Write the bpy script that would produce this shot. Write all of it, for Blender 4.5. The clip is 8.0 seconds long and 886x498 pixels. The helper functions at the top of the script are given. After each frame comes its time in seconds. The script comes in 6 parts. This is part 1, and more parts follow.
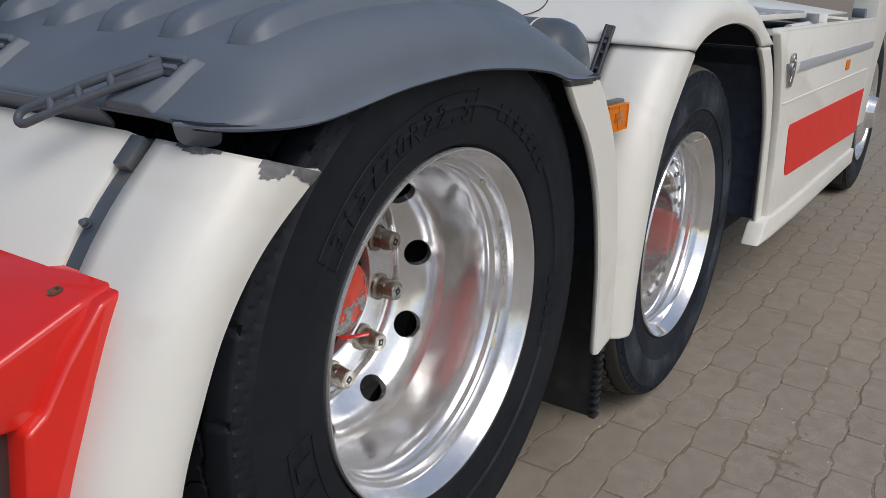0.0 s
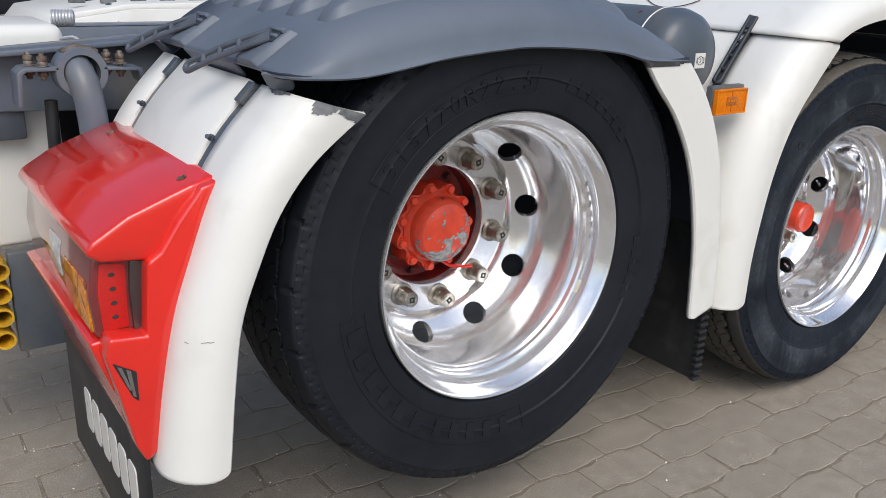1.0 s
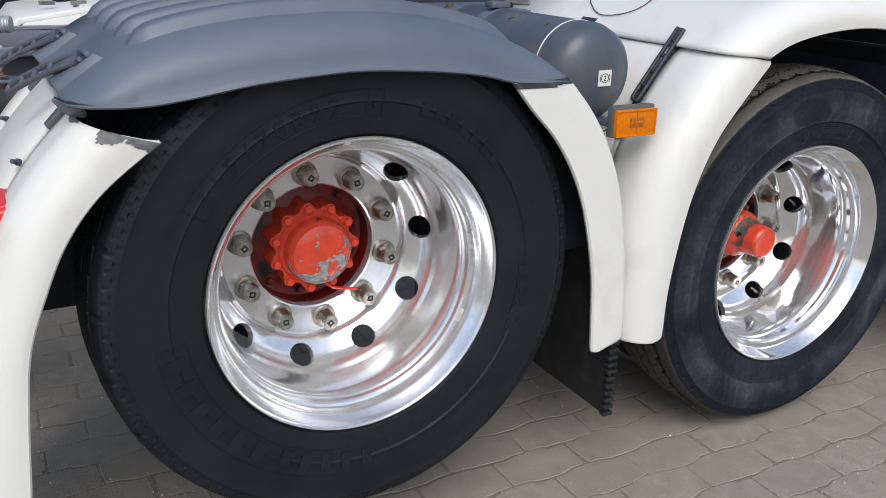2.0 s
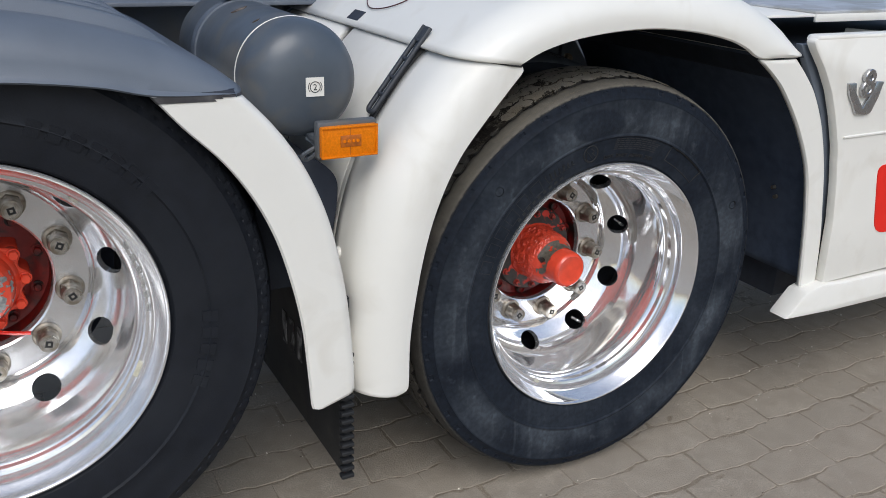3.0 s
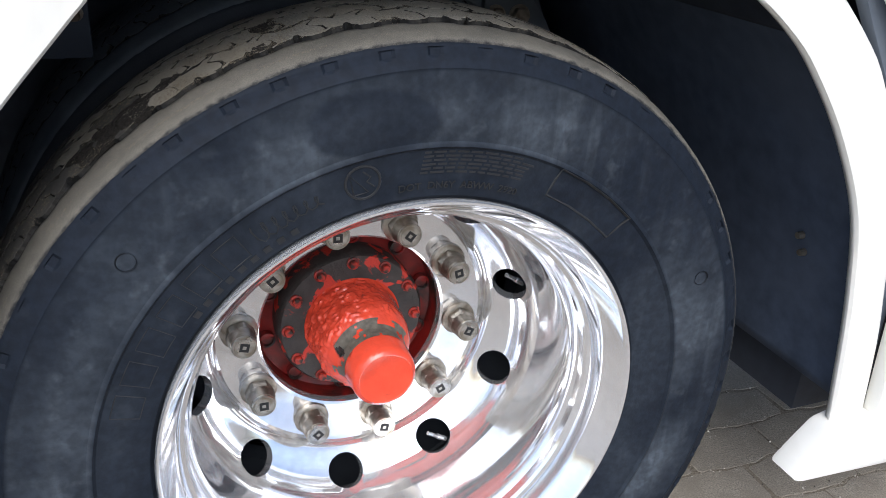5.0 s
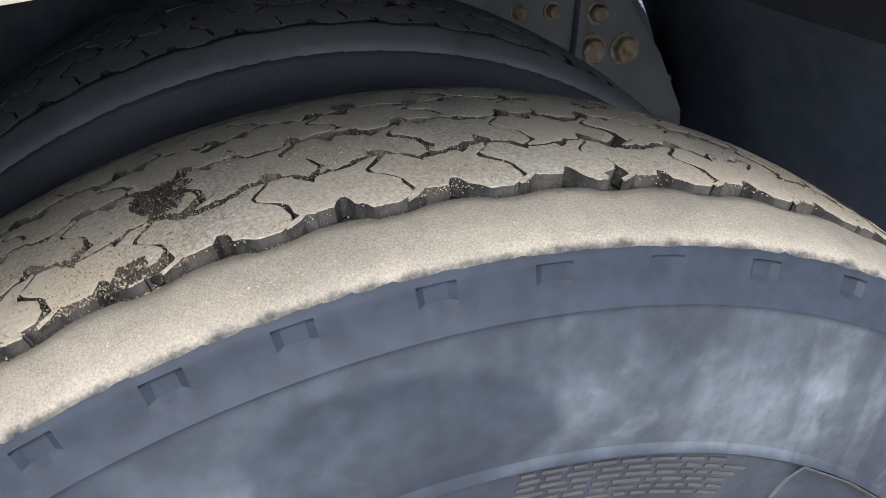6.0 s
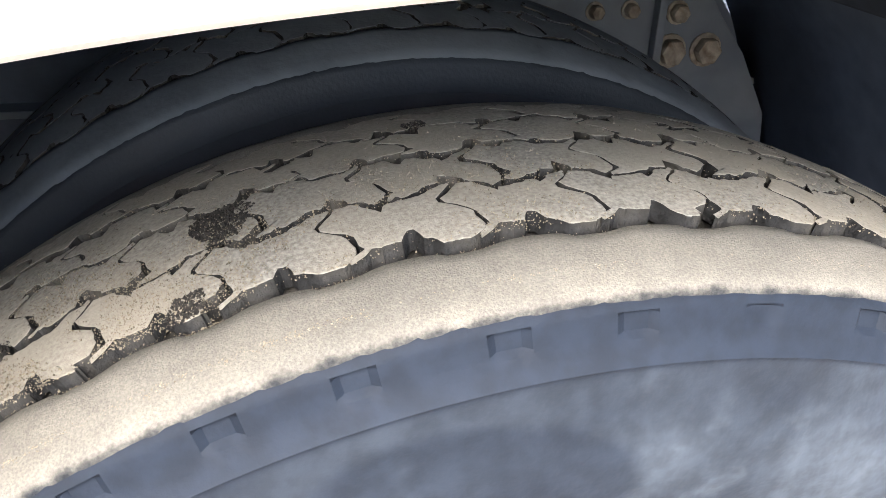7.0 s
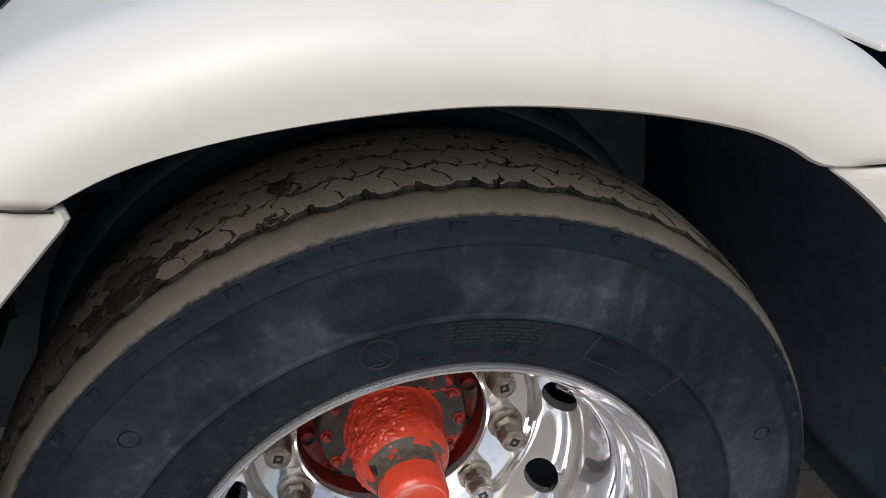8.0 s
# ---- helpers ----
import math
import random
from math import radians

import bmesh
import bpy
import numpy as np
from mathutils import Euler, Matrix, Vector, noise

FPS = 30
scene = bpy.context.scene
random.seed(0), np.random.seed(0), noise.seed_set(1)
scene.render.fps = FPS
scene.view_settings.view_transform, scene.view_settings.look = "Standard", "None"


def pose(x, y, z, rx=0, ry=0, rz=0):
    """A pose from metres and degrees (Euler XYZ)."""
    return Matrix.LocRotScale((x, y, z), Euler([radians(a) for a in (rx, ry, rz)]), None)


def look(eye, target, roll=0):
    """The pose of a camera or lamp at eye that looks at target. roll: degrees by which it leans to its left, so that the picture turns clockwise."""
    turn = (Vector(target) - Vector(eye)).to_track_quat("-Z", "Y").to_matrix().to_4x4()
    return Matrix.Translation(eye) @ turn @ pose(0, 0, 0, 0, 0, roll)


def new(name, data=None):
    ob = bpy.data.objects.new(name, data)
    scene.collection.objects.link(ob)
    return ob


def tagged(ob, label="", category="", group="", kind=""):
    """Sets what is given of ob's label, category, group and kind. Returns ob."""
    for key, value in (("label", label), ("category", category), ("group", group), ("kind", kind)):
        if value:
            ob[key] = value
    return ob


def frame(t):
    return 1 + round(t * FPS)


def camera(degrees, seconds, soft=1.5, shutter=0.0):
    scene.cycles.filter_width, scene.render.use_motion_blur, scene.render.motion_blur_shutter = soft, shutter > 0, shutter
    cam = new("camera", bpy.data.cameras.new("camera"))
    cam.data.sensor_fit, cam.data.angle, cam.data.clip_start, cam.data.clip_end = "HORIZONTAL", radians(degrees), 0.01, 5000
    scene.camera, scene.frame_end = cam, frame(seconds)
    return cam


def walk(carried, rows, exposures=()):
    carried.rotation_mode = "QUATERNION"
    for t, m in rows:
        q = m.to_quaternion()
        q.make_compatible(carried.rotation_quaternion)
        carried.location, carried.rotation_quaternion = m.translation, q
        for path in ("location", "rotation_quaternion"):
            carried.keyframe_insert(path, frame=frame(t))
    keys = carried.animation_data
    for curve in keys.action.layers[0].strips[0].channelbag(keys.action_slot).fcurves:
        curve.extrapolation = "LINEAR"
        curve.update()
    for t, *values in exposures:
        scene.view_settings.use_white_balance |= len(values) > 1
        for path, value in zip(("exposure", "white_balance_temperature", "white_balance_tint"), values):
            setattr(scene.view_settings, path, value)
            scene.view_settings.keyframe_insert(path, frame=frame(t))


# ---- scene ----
cam = camera(55.3, 8.0, 0.75)
PATH = [
    (0, (-1.065, -0.69, 1.182), (0.534, 0.346, 0.575), 2.1),
    (0.5, (-1.1, -0.956, 1.155), (0.3, 0.325, 0.526), 2.0),
    (1, (-1.019, -1.219, 1.204), (0.083, 0.319, 0.555), 1.8),
    (1.2, (-0.962, -1.314, 1.216), (0.043, 0.285, 0.559), 1.6),
    (2.3, (-0.397, -1.387, 1.298), (0.507, 0.252, 0.596), 1.6),
    (2.5, (-0.277, -1.392, 1.309), (0.631, 0.24, 0.595), 1.9),
    (3, (0.071, -1.374, 1.289), (0.989, 0.247, 0.561), 2.2),
    (3.5, (0.339, -1.266, 1.252), (1.264, 0.345, 0.511), 2.2),
    (4, (0.611, -1.124, 1.182), (1.524, 0.484, 0.42), 2.3),
    (4.2, (0.713, -1.069, 1.141), (1.571, 0.566, 0.371), 2.4),
    (5.3, (1.027, -0.617, 1.142), (1.7, 1.046, 0.257), 3.0),
    (5.5, (1.058, -0.516, 1.149), (1.698, 1.155, 0.256), 2.6),
    (6, (1.138, -0.259, 1.124), (1.737, 1.42, 0.219), 2.4),
    (6.5, (1.164, -0.151, 1.092), (1.702, 1.542, 0.174), 1.9),
    (7, (1.143, -0.228, 1.13), (1.598, 1.482, 0.196), 2.0),
    (7.5, (1.071, -0.447, 1.204), (1.511, 1.258, 0.254), 2.5),
    (8, (1.092, -0.641, 1.307), (1.554, 1.054, 0.351), 2.2),
]
EXPOSURES = [(0.0, -0.42, 6400, 8), (0.5, -0.1, 6350, 8), (1.0, 0.05, 6250, 8), (2.5, 0.0, 6150, 7), (4.2, -0.25, 6050, 7), (5.3, 1.22, 5900, 8), (6.0, 2.5, 6300, 8), (6.5, 2.8, 6800, 9), (7.0, 2.9, 6400, 9), (7.5, 1.25, 6450, 9), (8.0, -0.2, 6450, 9)]
walk(cam, [(t, look(eye, target, roll)) for t, eye, target, roll in PATH], EXPOSURES)

# ---- world, sun ----
world = bpy.data.worlds.new("overcast_sky")
scene.world = world
world.use_nodes = True
wn, wl = world.node_tree.nodes, world.node_tree.links
sky = wn.new("ShaderNodeTexSky")
sky.sky_type = "NISHITA"
sky.sun_disc = False
sky.sun_elevation, sky.sun_rotation = radians(49), radians(201)
sky.air_density, sky.dust_density, sky.ozone_density = 1.0, 3.2, 1.5
wl.new(sky.outputs[0], wn["Background"].inputs[0])
wn["Background"].inputs[1].default_value = 0.15
sun_data = bpy.data.lights.new("sun", "SUN")
sun_data.energy, sun_data.angle, sun_data.color = 1.3, radians(40), (1.0, 0.975, 0.955)
sun = new("sun", sun_data)
sun.matrix_world = look((-1.3, -3.38, 4.2), (0, 0, 0))


# ---- materials ----
def material(name, colour, rough=0.5, metal=0.0, coat=0.0, grain=0.0, grain_scale=60.0, stain=None, stain_amount=0.5, stain_scale=4.0,
             stain_sharp=0.2, bump=0.0, bump_scale=200.0, rough_var=0.0, ids=0.0, spec=0.5):
    """A surface with fine grain, larger stains of a second colour, roughness that varies and fine relief."""
    m = bpy.data.materials.new(name)
    m.use_nodes = True
    n, l = m.node_tree.nodes, m.node_tree.links
    b = n["Principled BSDF"]
    b.inputs["Roughness"].default_value, b.inputs["Metallic"].default_value = rough, metal
    b.inputs["Coat Weight"].default_value, b.inputs["Coat Roughness"].default_value = coat, 0.08
    b.inputs["Specular IOR Level"].default_value = spec
    # pieces on one shared mesh take their pattern from where they lie
    co = n.new("ShaderNodeNewGeometry").outputs["Position"] if ids else n.new("ShaderNodeTexCoord").outputs["Object"]

    def mapped(source, lo, hi, a, z):
        r = n.new("ShaderNodeMapRange")
        l.new(source, r.inputs[0])
        r.inputs[1].default_value, r.inputs[2].default_value, r.inputs[3].default_value, r.inputs[4].default_value = lo, hi, a, z
        return r.outputs[0]

    def noisy(scale, detail=4.0, dist=0.0):
        t = n.new("ShaderNodeTexNoise")
        t.inputs["Scale"].default_value, t.inputs["Detail"].default_value, t.inputs["Distortion"].default_value = scale, detail, dist
        l.new(co, t.inputs["Vector"])
        return t.outputs["Fac"]

    def mix(fac, a, z, kind="MIX"):
        x = n.new("ShaderNodeMix")
        x.data_type, x.blend_type = "RGBA", kind
        for s, v in ((x.inputs[0], fac), (x.inputs[6], a), (x.inputs[7], z)):
            if isinstance(v, (int, float, tuple)):
                s.default_value = v
            else:
                l.new(v, s)
        return x.outputs[2]

    base = (*colour, 1.0)
    out = base
    if grain:
        g = mapped(noisy(grain_scale), 0.3, 0.7, 1 - grain, 1 + grain)
        out = mix(1.0, base, g, "MULTIPLY")
    if ids:
        info = n.new("ShaderNodeObjectInfo").outputs["Random"]
        out = mix(1.0, out, mapped(info, 0, 1, 1 - ids, 1 + ids), "MULTIPLY")
    if stain:
        s = mapped(noisy(stain_scale, 6.0, 0.6), 0.5 - stain_sharp / 2 + (0.5 - stain_amount) * 0.5, 0.5 + stain_sharp / 2 + (0.5 - stain_amount) * 0.5, 0, 1)
        out = mix(s, out, (*stain, 1.0))
    if out is base:
        b.inputs["Base Color"].default_value = base
    else:
        l.new(out, b.inputs["Base Color"])
    if rough_var:
        l.new(mapped(noisy(grain_scale * 0.3 + 3), 0.3, 0.7, max(rough - rough_var, 0.02), rough + rough_var), b.inputs["Roughness"])
    if bump:
        bn = n.new("ShaderNodeBump")
        bn.inputs["Strength"].default_value, bn.inputs["Distance"].default_value = bump, 0.002
        l.new(noisy(bump_scale, 6.0), bn.inputs["Height"])
        l.new(bn.outputs[0], b.inputs["Normal"])
    return m


WHITE = material("white_paint", (0.80, 0.782, 0.725), 0.4, coat=0.12, grain=0.012, grain_scale=9, stain=(0.71, 0.68, 0.61), stain_amount=0.12, stain_scale=9, stain_sharp=0.3, bump=0.015, bump_scale=30, rough_var=0.04)
PRIMER = material("bare_grey_primer", (0.1, 0.102, 0.108), 0.7, grain=0.4, grain_scale=80, stain=(0.2, 0.2, 0.2), stain_amount=0.4, stain_scale=30, bump=0.3)
LINER = material("black_liner", (0.022, 0.028, 0.043), 0.75, grain=0.3, grain_scale=30, stain=(0.05, 0.057, 0.072), stain_amount=0.42, stain_scale=4, stain_sharp=0.6, bump=0.2, bump_scale=120, spec=0.3)
GUARD_INNER = material("black_guard_inside", (0.062, 0.08, 0.12), 0.75, grain=0.3, grain_scale=30, stain=(0.09, 0.109, 0.15), stain_amount=0.42, stain_scale=5, stain_sharp=0.6, bump=0.2, bump_scale=120, spec=0.15)
BAY_WALL = material("dusty_bay_wall", (0.085, 0.102, 0.136), 0.8, grain=0.3, grain_scale=30, stain=(0.125, 0.14, 0.168), stain_amount=0.42, stain_scale=5, stain_sharp=0.5, bump=0.2, bump_scale=120, spec=0.3)
PLASTIC = material("dark_grey_plastic", (0.112, 0.132, 0.164), 0.46, coat=0.06, grain=0.08, grain_scale=12, stain=(0.15, 0.172, 0.205), stain_amount=0.38, stain_scale=4, stain_sharp=0.6, bump=0.1, bump_scale=500, rough_var=0.06, spec=0.42)
RAIL_GREY = material("blue_grey_rail_paint", (0.125, 0.148, 0.185), 0.45, coat=0.15, grain=0.08, grain_scale=20, stain=(0.16, 0.155, 0.145), stain_amount=0.3, stain_scale=9, stain_sharp=0.3, bump=0.1, bump_scale=80, rough_var=0.08)
CHASSIS = material("grey_chassis_paint", (0.075, 0.09, 0.11), 0.42, coat=0.15, grain=0.08, grain_scale=20, stain=(0.13, 0.12, 0.1), stain_amount=0.25, stain_scale=9, stain_sharp=0.3, bump=0.1, bump_scale=80, rough_var=0.08)
RED = material("red_paint", (0.72, 0.022, 0.013), 0.14, coat=0.8, grain=0.05, grain_scale=8, bump=0.02, bump_scale=25, rough_var=0.03)
RED_PANEL = material("red_panel", (0.78, 0.018, 0.008), 0.42, coat=0.05, spec=0.3, grain=0.05, grain_scale=10)
RUBBER = material("tyre_rubber", (0.0058, 0.0076, 0.0122), 0.6, grain=0.25, grain_scale=40, stain=(0.0135, 0.016, 0.021), stain_amount=0.4, stain_scale=6, stain_sharp=0.5, bump=0.25, bump_scale=350, rough_var=0.08, spec=0.3)
RUBBER_GREY = material("shaded_dusty_rubber", (0.013, 0.0165, 0.023), 0.62, grain=0.2, grain_scale=30, stain=(0.036, 0.042, 0.052), stain_amount=0.42, stain_scale=5, stain_sharp=0.5, bump=0.2, bump_scale=350, rough_var=0.08, spec=0.3)
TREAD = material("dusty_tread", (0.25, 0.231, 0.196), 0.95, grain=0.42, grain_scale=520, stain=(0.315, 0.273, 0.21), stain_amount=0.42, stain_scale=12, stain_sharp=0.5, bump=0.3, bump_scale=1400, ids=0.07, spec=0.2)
TREAD_LOW = material("dark_low_tread", (0.07, 0.065, 0.058), 0.9, grain=0.25, grain_scale=200, stain=(0.115, 0.107, 0.095), stain_amount=0.38, stain_scale=18, stain_sharp=0.5, bump=0.35, bump_scale=700, ids=0.12, spec=0.2)
GROOVE = material("tread_groove", (0.024, 0.023, 0.022), 0.95, grain=0.5, grain_scale=120, stain=(0.125, 0.112, 0.092), stain_amount=0.36, stain_scale=18, stain_sharp=0.3, bump=1.0, bump_scale=300, spec=0.1)
ALU = material("polished_aluminium", (0.86, 0.868, 0.88), 0.075, metal=0.8, grain=0.06, grain_scale=90, stain=(0.79, 0.795, 0.81), stain_amount=0.36, stain_scale=16, stain_sharp=0.3, bump=0.01, bump_scale=14, rough_var=0.035)
ALU_SATIN = material("weathered_aluminium", (0.84, 0.846, 0.856), 0.17, metal=0.76, grain=0.06, grain_scale=90, stain=(0.76, 0.766, 0.78), stain_amount=0.36, stain_scale=16, stain_sharp=0.3, bump=0.01, bump_scale=14, rough_var=0.04)
STEEL = material("dull_steel", (0.36, 0.33, 0.28), 0.42, metal=0.85, grain=0.25, grain_scale=60, stain=(0.16, 0.12, 0.08), stain_amount=0.35, stain_scale=40, stain_sharp=0.3, bump=0.2, bump_scale=200, rough_var=0.12)
CHROME = material("chrome", (0.5, 0.505, 0.52), 0.26, metal=1.0, rough_var=0.05, grain=0.03)
TRIM = material("brushed_trim", (0.56, 0.58, 0.61), 0.4, metal=0.5, rough_var=0.05, grain=0.05, grain_scale=40)
RUST = material("rusty_steel", (0.12, 0.085, 0.06), 0.7, metal=0.3, grain=0.35, grain_scale=70, stain=(0.27, 0.235, 0.2), stain_amount=0.38, stain_scale=40, bump=0.5)
HUB_RED = material("hub_red_paint", (0.78, 0.07, 0.03), 0.22, coat=0.4, grain=0.12, grain_scale=40, stain=(0.02, 0.018, 0.016), stain_amount=0.14, stain_scale=16, stain_sharp=0.06, bump=0.35, bump_scale=140)
HUB_WORN = material("worn_red_hub", (0.45, 0.035, 0.02), 0.45, grain=0.2, grain_scale=60, stain=(0.03, 0.026, 0.022), stain_amount=0.42, stain_scale=60, stain_sharp=0.15, bump=0.4, bump_scale=120)
CHIP = material("olive_chipped_metal", (0.13, 0.115, 0.09), 0.6, grain=0.35, grain_scale=120, bump=0.4, bump_scale=160)
HUB_BLACK = material("greasy_hub_ring", (0.045, 0.04, 0.036), 0.5, grain=0.3, grain_scale=60, stain=(0.6, 0.045, 0.025), stain_amount=0.36, stain_scale=30, stain_sharp=0.04, bump=0.5)
BLACK = material("black_rubber", (0.014, 0.015, 0.017), 0.55, grain=0.2, grain_scale=30, stain=(0.035, 0.034, 0.032), stain_amount=0.35, stain_scale=12, bump=0.15, bump_scale=150)
STRAP_BLACK = material("black_strap_rubber", (0.03, 0.034, 0.042), 0.5, grain=0.15, grain_scale=40, bump=0.15)
STRAP = material("rubber_strap", (0.085, 0.097, 0.118), 0.5, grain=0.15, grain_scale=40, bump=0.15)
AMBER = material("amber_lens", (0.72, 0.19, 0.0), 0.4, spec=0.2, grain=0.12, grain_scale=260, bump=0.5, bump_scale=320)
AMBER_CUT = material("cut_amber_lens", (0.8, 0.27, 0.01), 0.2, coat=0.5, grain=0.3, grain_scale=90, stain=(0.3, 0.045, 0.012), stain_amount=0.45, stain_scale=34, stain_sharp=0.12, bump=0.8, bump_scale=120)
AMBER_DARK = material("amber_inner_lens", (0.42, 0.11, 0.008), 0.3, coat=0.3, grain=0.35, grain_scale=120)
LENS_RED = material("red_lens", (0.6, 0.014, 0.01), 0.3, coat=0.3, grain=0.3, grain_scale=500, bump=0.6, bump_scale=700)
LENS_SMOKED = material("smoked_red_lens", (0.2, 0.03, 0.03), 0.12, coat=0.8, grain=0.15, grain_scale=30)
LENS_CLEAR = material("clear_lens", (0.5, 0.5, 0.48), 0.2, coat=0.5, grain=0.3, grain_scale=90, bump=0.3)
SMOKE = material("smoked_plastic", (0.05, 0.035, 0.035), 0.25, coat=0.4)
YELLOW = material("yellow_plastic", (0.75, 0.43, 0.02), 0.45, grain=0.12, grain_scale=30, stain=(0.35, 0.22, 0.04), stain_amount=0.3, stain_scale=14, bump=0.15)
PAVER = material("concrete_paver", (0.36, 0.316, 0.257), 0.95, grain=0.5, grain_scale=300, stain=(0.275, 0.238, 0.192), stain_amount=0.5, stain_scale=18, stain_sharp=0.6, bump=0.6, bump_scale=260, ids=0.06, spec=0.15)
SAND = material("joint_sand", (0.275, 0.234, 0.182), 0.97, grain=0.6, grain_scale=300, stain=(0.205, 0.172, 0.132), stain_amount=0.48, stain_scale=9, stain_sharp=0.6, bump=1.0, bump_scale=240, spec=0.1)
BEDDING = material("yard_sand", (0.31, 0.268, 0.214), 0.97, grain=0.5, grain_scale=300, stain=(0.25, 0.213, 0.167), stain_amount=0.5, stain_scale=3, stain_sharp=0.6, bump=0.8, bump_scale=240, spec=0.1)
LABEL_WHITE = material("white_paint", (0.80, 0.775, 0.715), 0.3, coat=0.3, grain=0.015, grain_scale=9, stain=(0.66, 0.62, 0.53), stain_amount=0.16, stain_scale=9, stain_sharp=0.25, bump=0.015, bump_scale=30, rough_var=0.04)
INK = material("black_ink", (0.02, 0.02, 0.02), 0.5)
DECK = material("worn_deck_plate", (0.55, 0.56, 0.58), 0.4, metal=0.4, grain=0.12, grain_scale=20, stain=(0.35, 0.34, 0.32), stain_amount=0.35, stain_scale=8, bump=0.2, bump_scale=40)
RUBBER_DUST = material("dust_grey_inner_rubber", (0.1, 0.113, 0.13), 0.9, grain=0.25, grain_scale=30, stain=(0.15, 0.16, 0.172), stain_amount=0.42, stain_scale=7, stain_sharp=0.4, bump=0.2, bump_scale=200, spec=0.1)
GUSSET = material("dusty_grey_plate", (0.09, 0.108, 0.138), 0.6, grain=0.12, grain_scale=20, stain=(0.16, 0.176, 0.2), stain_amount=0.4, stain_scale=9, stain_sharp=0.4, bump=0.1, bump_scale=80)
# darker paint and black stains, with the recess's shade mixed into the red
HUB_DEEP = material("shaded_red_hub_plate", (0.21, 0.012, 0.009), 0.4, grain=0.2, grain_scale=40, stain=(0.02, 0.016, 0.014), stain_amount=0.42, stain_scale=17, stain_sharp=0.14, bump=0.3)
BARE = material("bare_scraped_metal", (0.4, 0.4, 0.39), 0.55, metal=0.3, grain=0.4, grain_scale=160, stain=(0.2, 0.2, 0.2), stain_amount=0.4, stain_scale=60, bump=0.5, bump_scale=200)
GRIT = material("tan_grit", (0.215, 0.18, 0.128), 0.95, grain=0.6, grain_scale=400, spec=0.2)
GRIT_GREY = material("grey_grit", (0.4, 0.36, 0.3), 0.9, grain=0.7, grain_scale=90, spec=0.3)
GRIT_PALE = material("pale_grit", (0.72, 0.68, 0.6), 0.9, grain=0.5, grain_scale=60, spec=0.3)
GRIT_DARK = material("dark_grit", (0.1, 0.085, 0.068), 0.9, grain=0.5, grain_scale=60, spec=0.3)
BOLT_DUST = material("dusty_bolt", (0.27, 0.235, 0.19), 0.8, metal=0.1, grain=0.3, grain_scale=80, stain=(0.14, 0.10, 0.07), stain_amount=0.35, stain_scale=40, bump=0.4)
STICKER = material("yellowed_sticker", (0.5, 0.47, 0.36), 0.4, grain=0.15, grain_scale=120, stain=(0.62, 0.6, 0.52), stain_amount=0.4, stain_scale=60)
PRINT_GREY = material("stamped_print", (0.5, 0.5, 0.49), 0.5, metal=0.4, grain=0.2, grain_scale=200)
BARE_DARK = material("dark_bare_plastic", (0.045, 0.043, 0.047), 0.55, grain=0.25, grain_scale=60, stain=(0.1, 0.1, 0.1), stain_amount=0.3, stain_scale=30)
WORN_PRINT = material("worn_print", (0.26, 0.265, 0.275), 0.6, grain=0.3, grain_scale=60, stain=(0.02, 0.021, 0.023), stain_amount=0.52, stain_scale=30)
CAP_STEEL = material("worn_bright_steel", (0.5, 0.48, 0.44), 0.32, metal=0.8, grain=0.2, grain_scale=90, stain=(0.3, 0.26, 0.2), stain_amount=0.35, stain_scale=60, stain_sharp=0.3, bump=0.15, bump_scale=200, rough_var=0.08)
SCRATCH = material("dirty_scratch", (0.3, 0.28, 0.24), 0.7, grain=0.3, grain_scale=100)
DIRT = material("dark_gravel", (0.026, 0.022, 0.018), 0.9, grain=0.7, grain_scale=300, spec=0.3)
NAVY = material("dark_tarpaulin", (0.012, 0.015, 0.022), 0.55, grain=0.1, grain_scale=3)
WIRE = material("dark_cable", (0.07, 0.02, 0.018), 0.5)


def f_grain(math_node, ramp, cloud, grain, scale):
    """Fine and coarse grain, as a factor on a colour."""
    return math_node("MULTIPLY", ramp(cloud(scale), 0.3, 0.7, 1 - grain, 1 + grain), ramp(cloud(scale * 0.12), 0.3, 0.7, 1 - grain * 0.35, 1 + grain * 0.35))


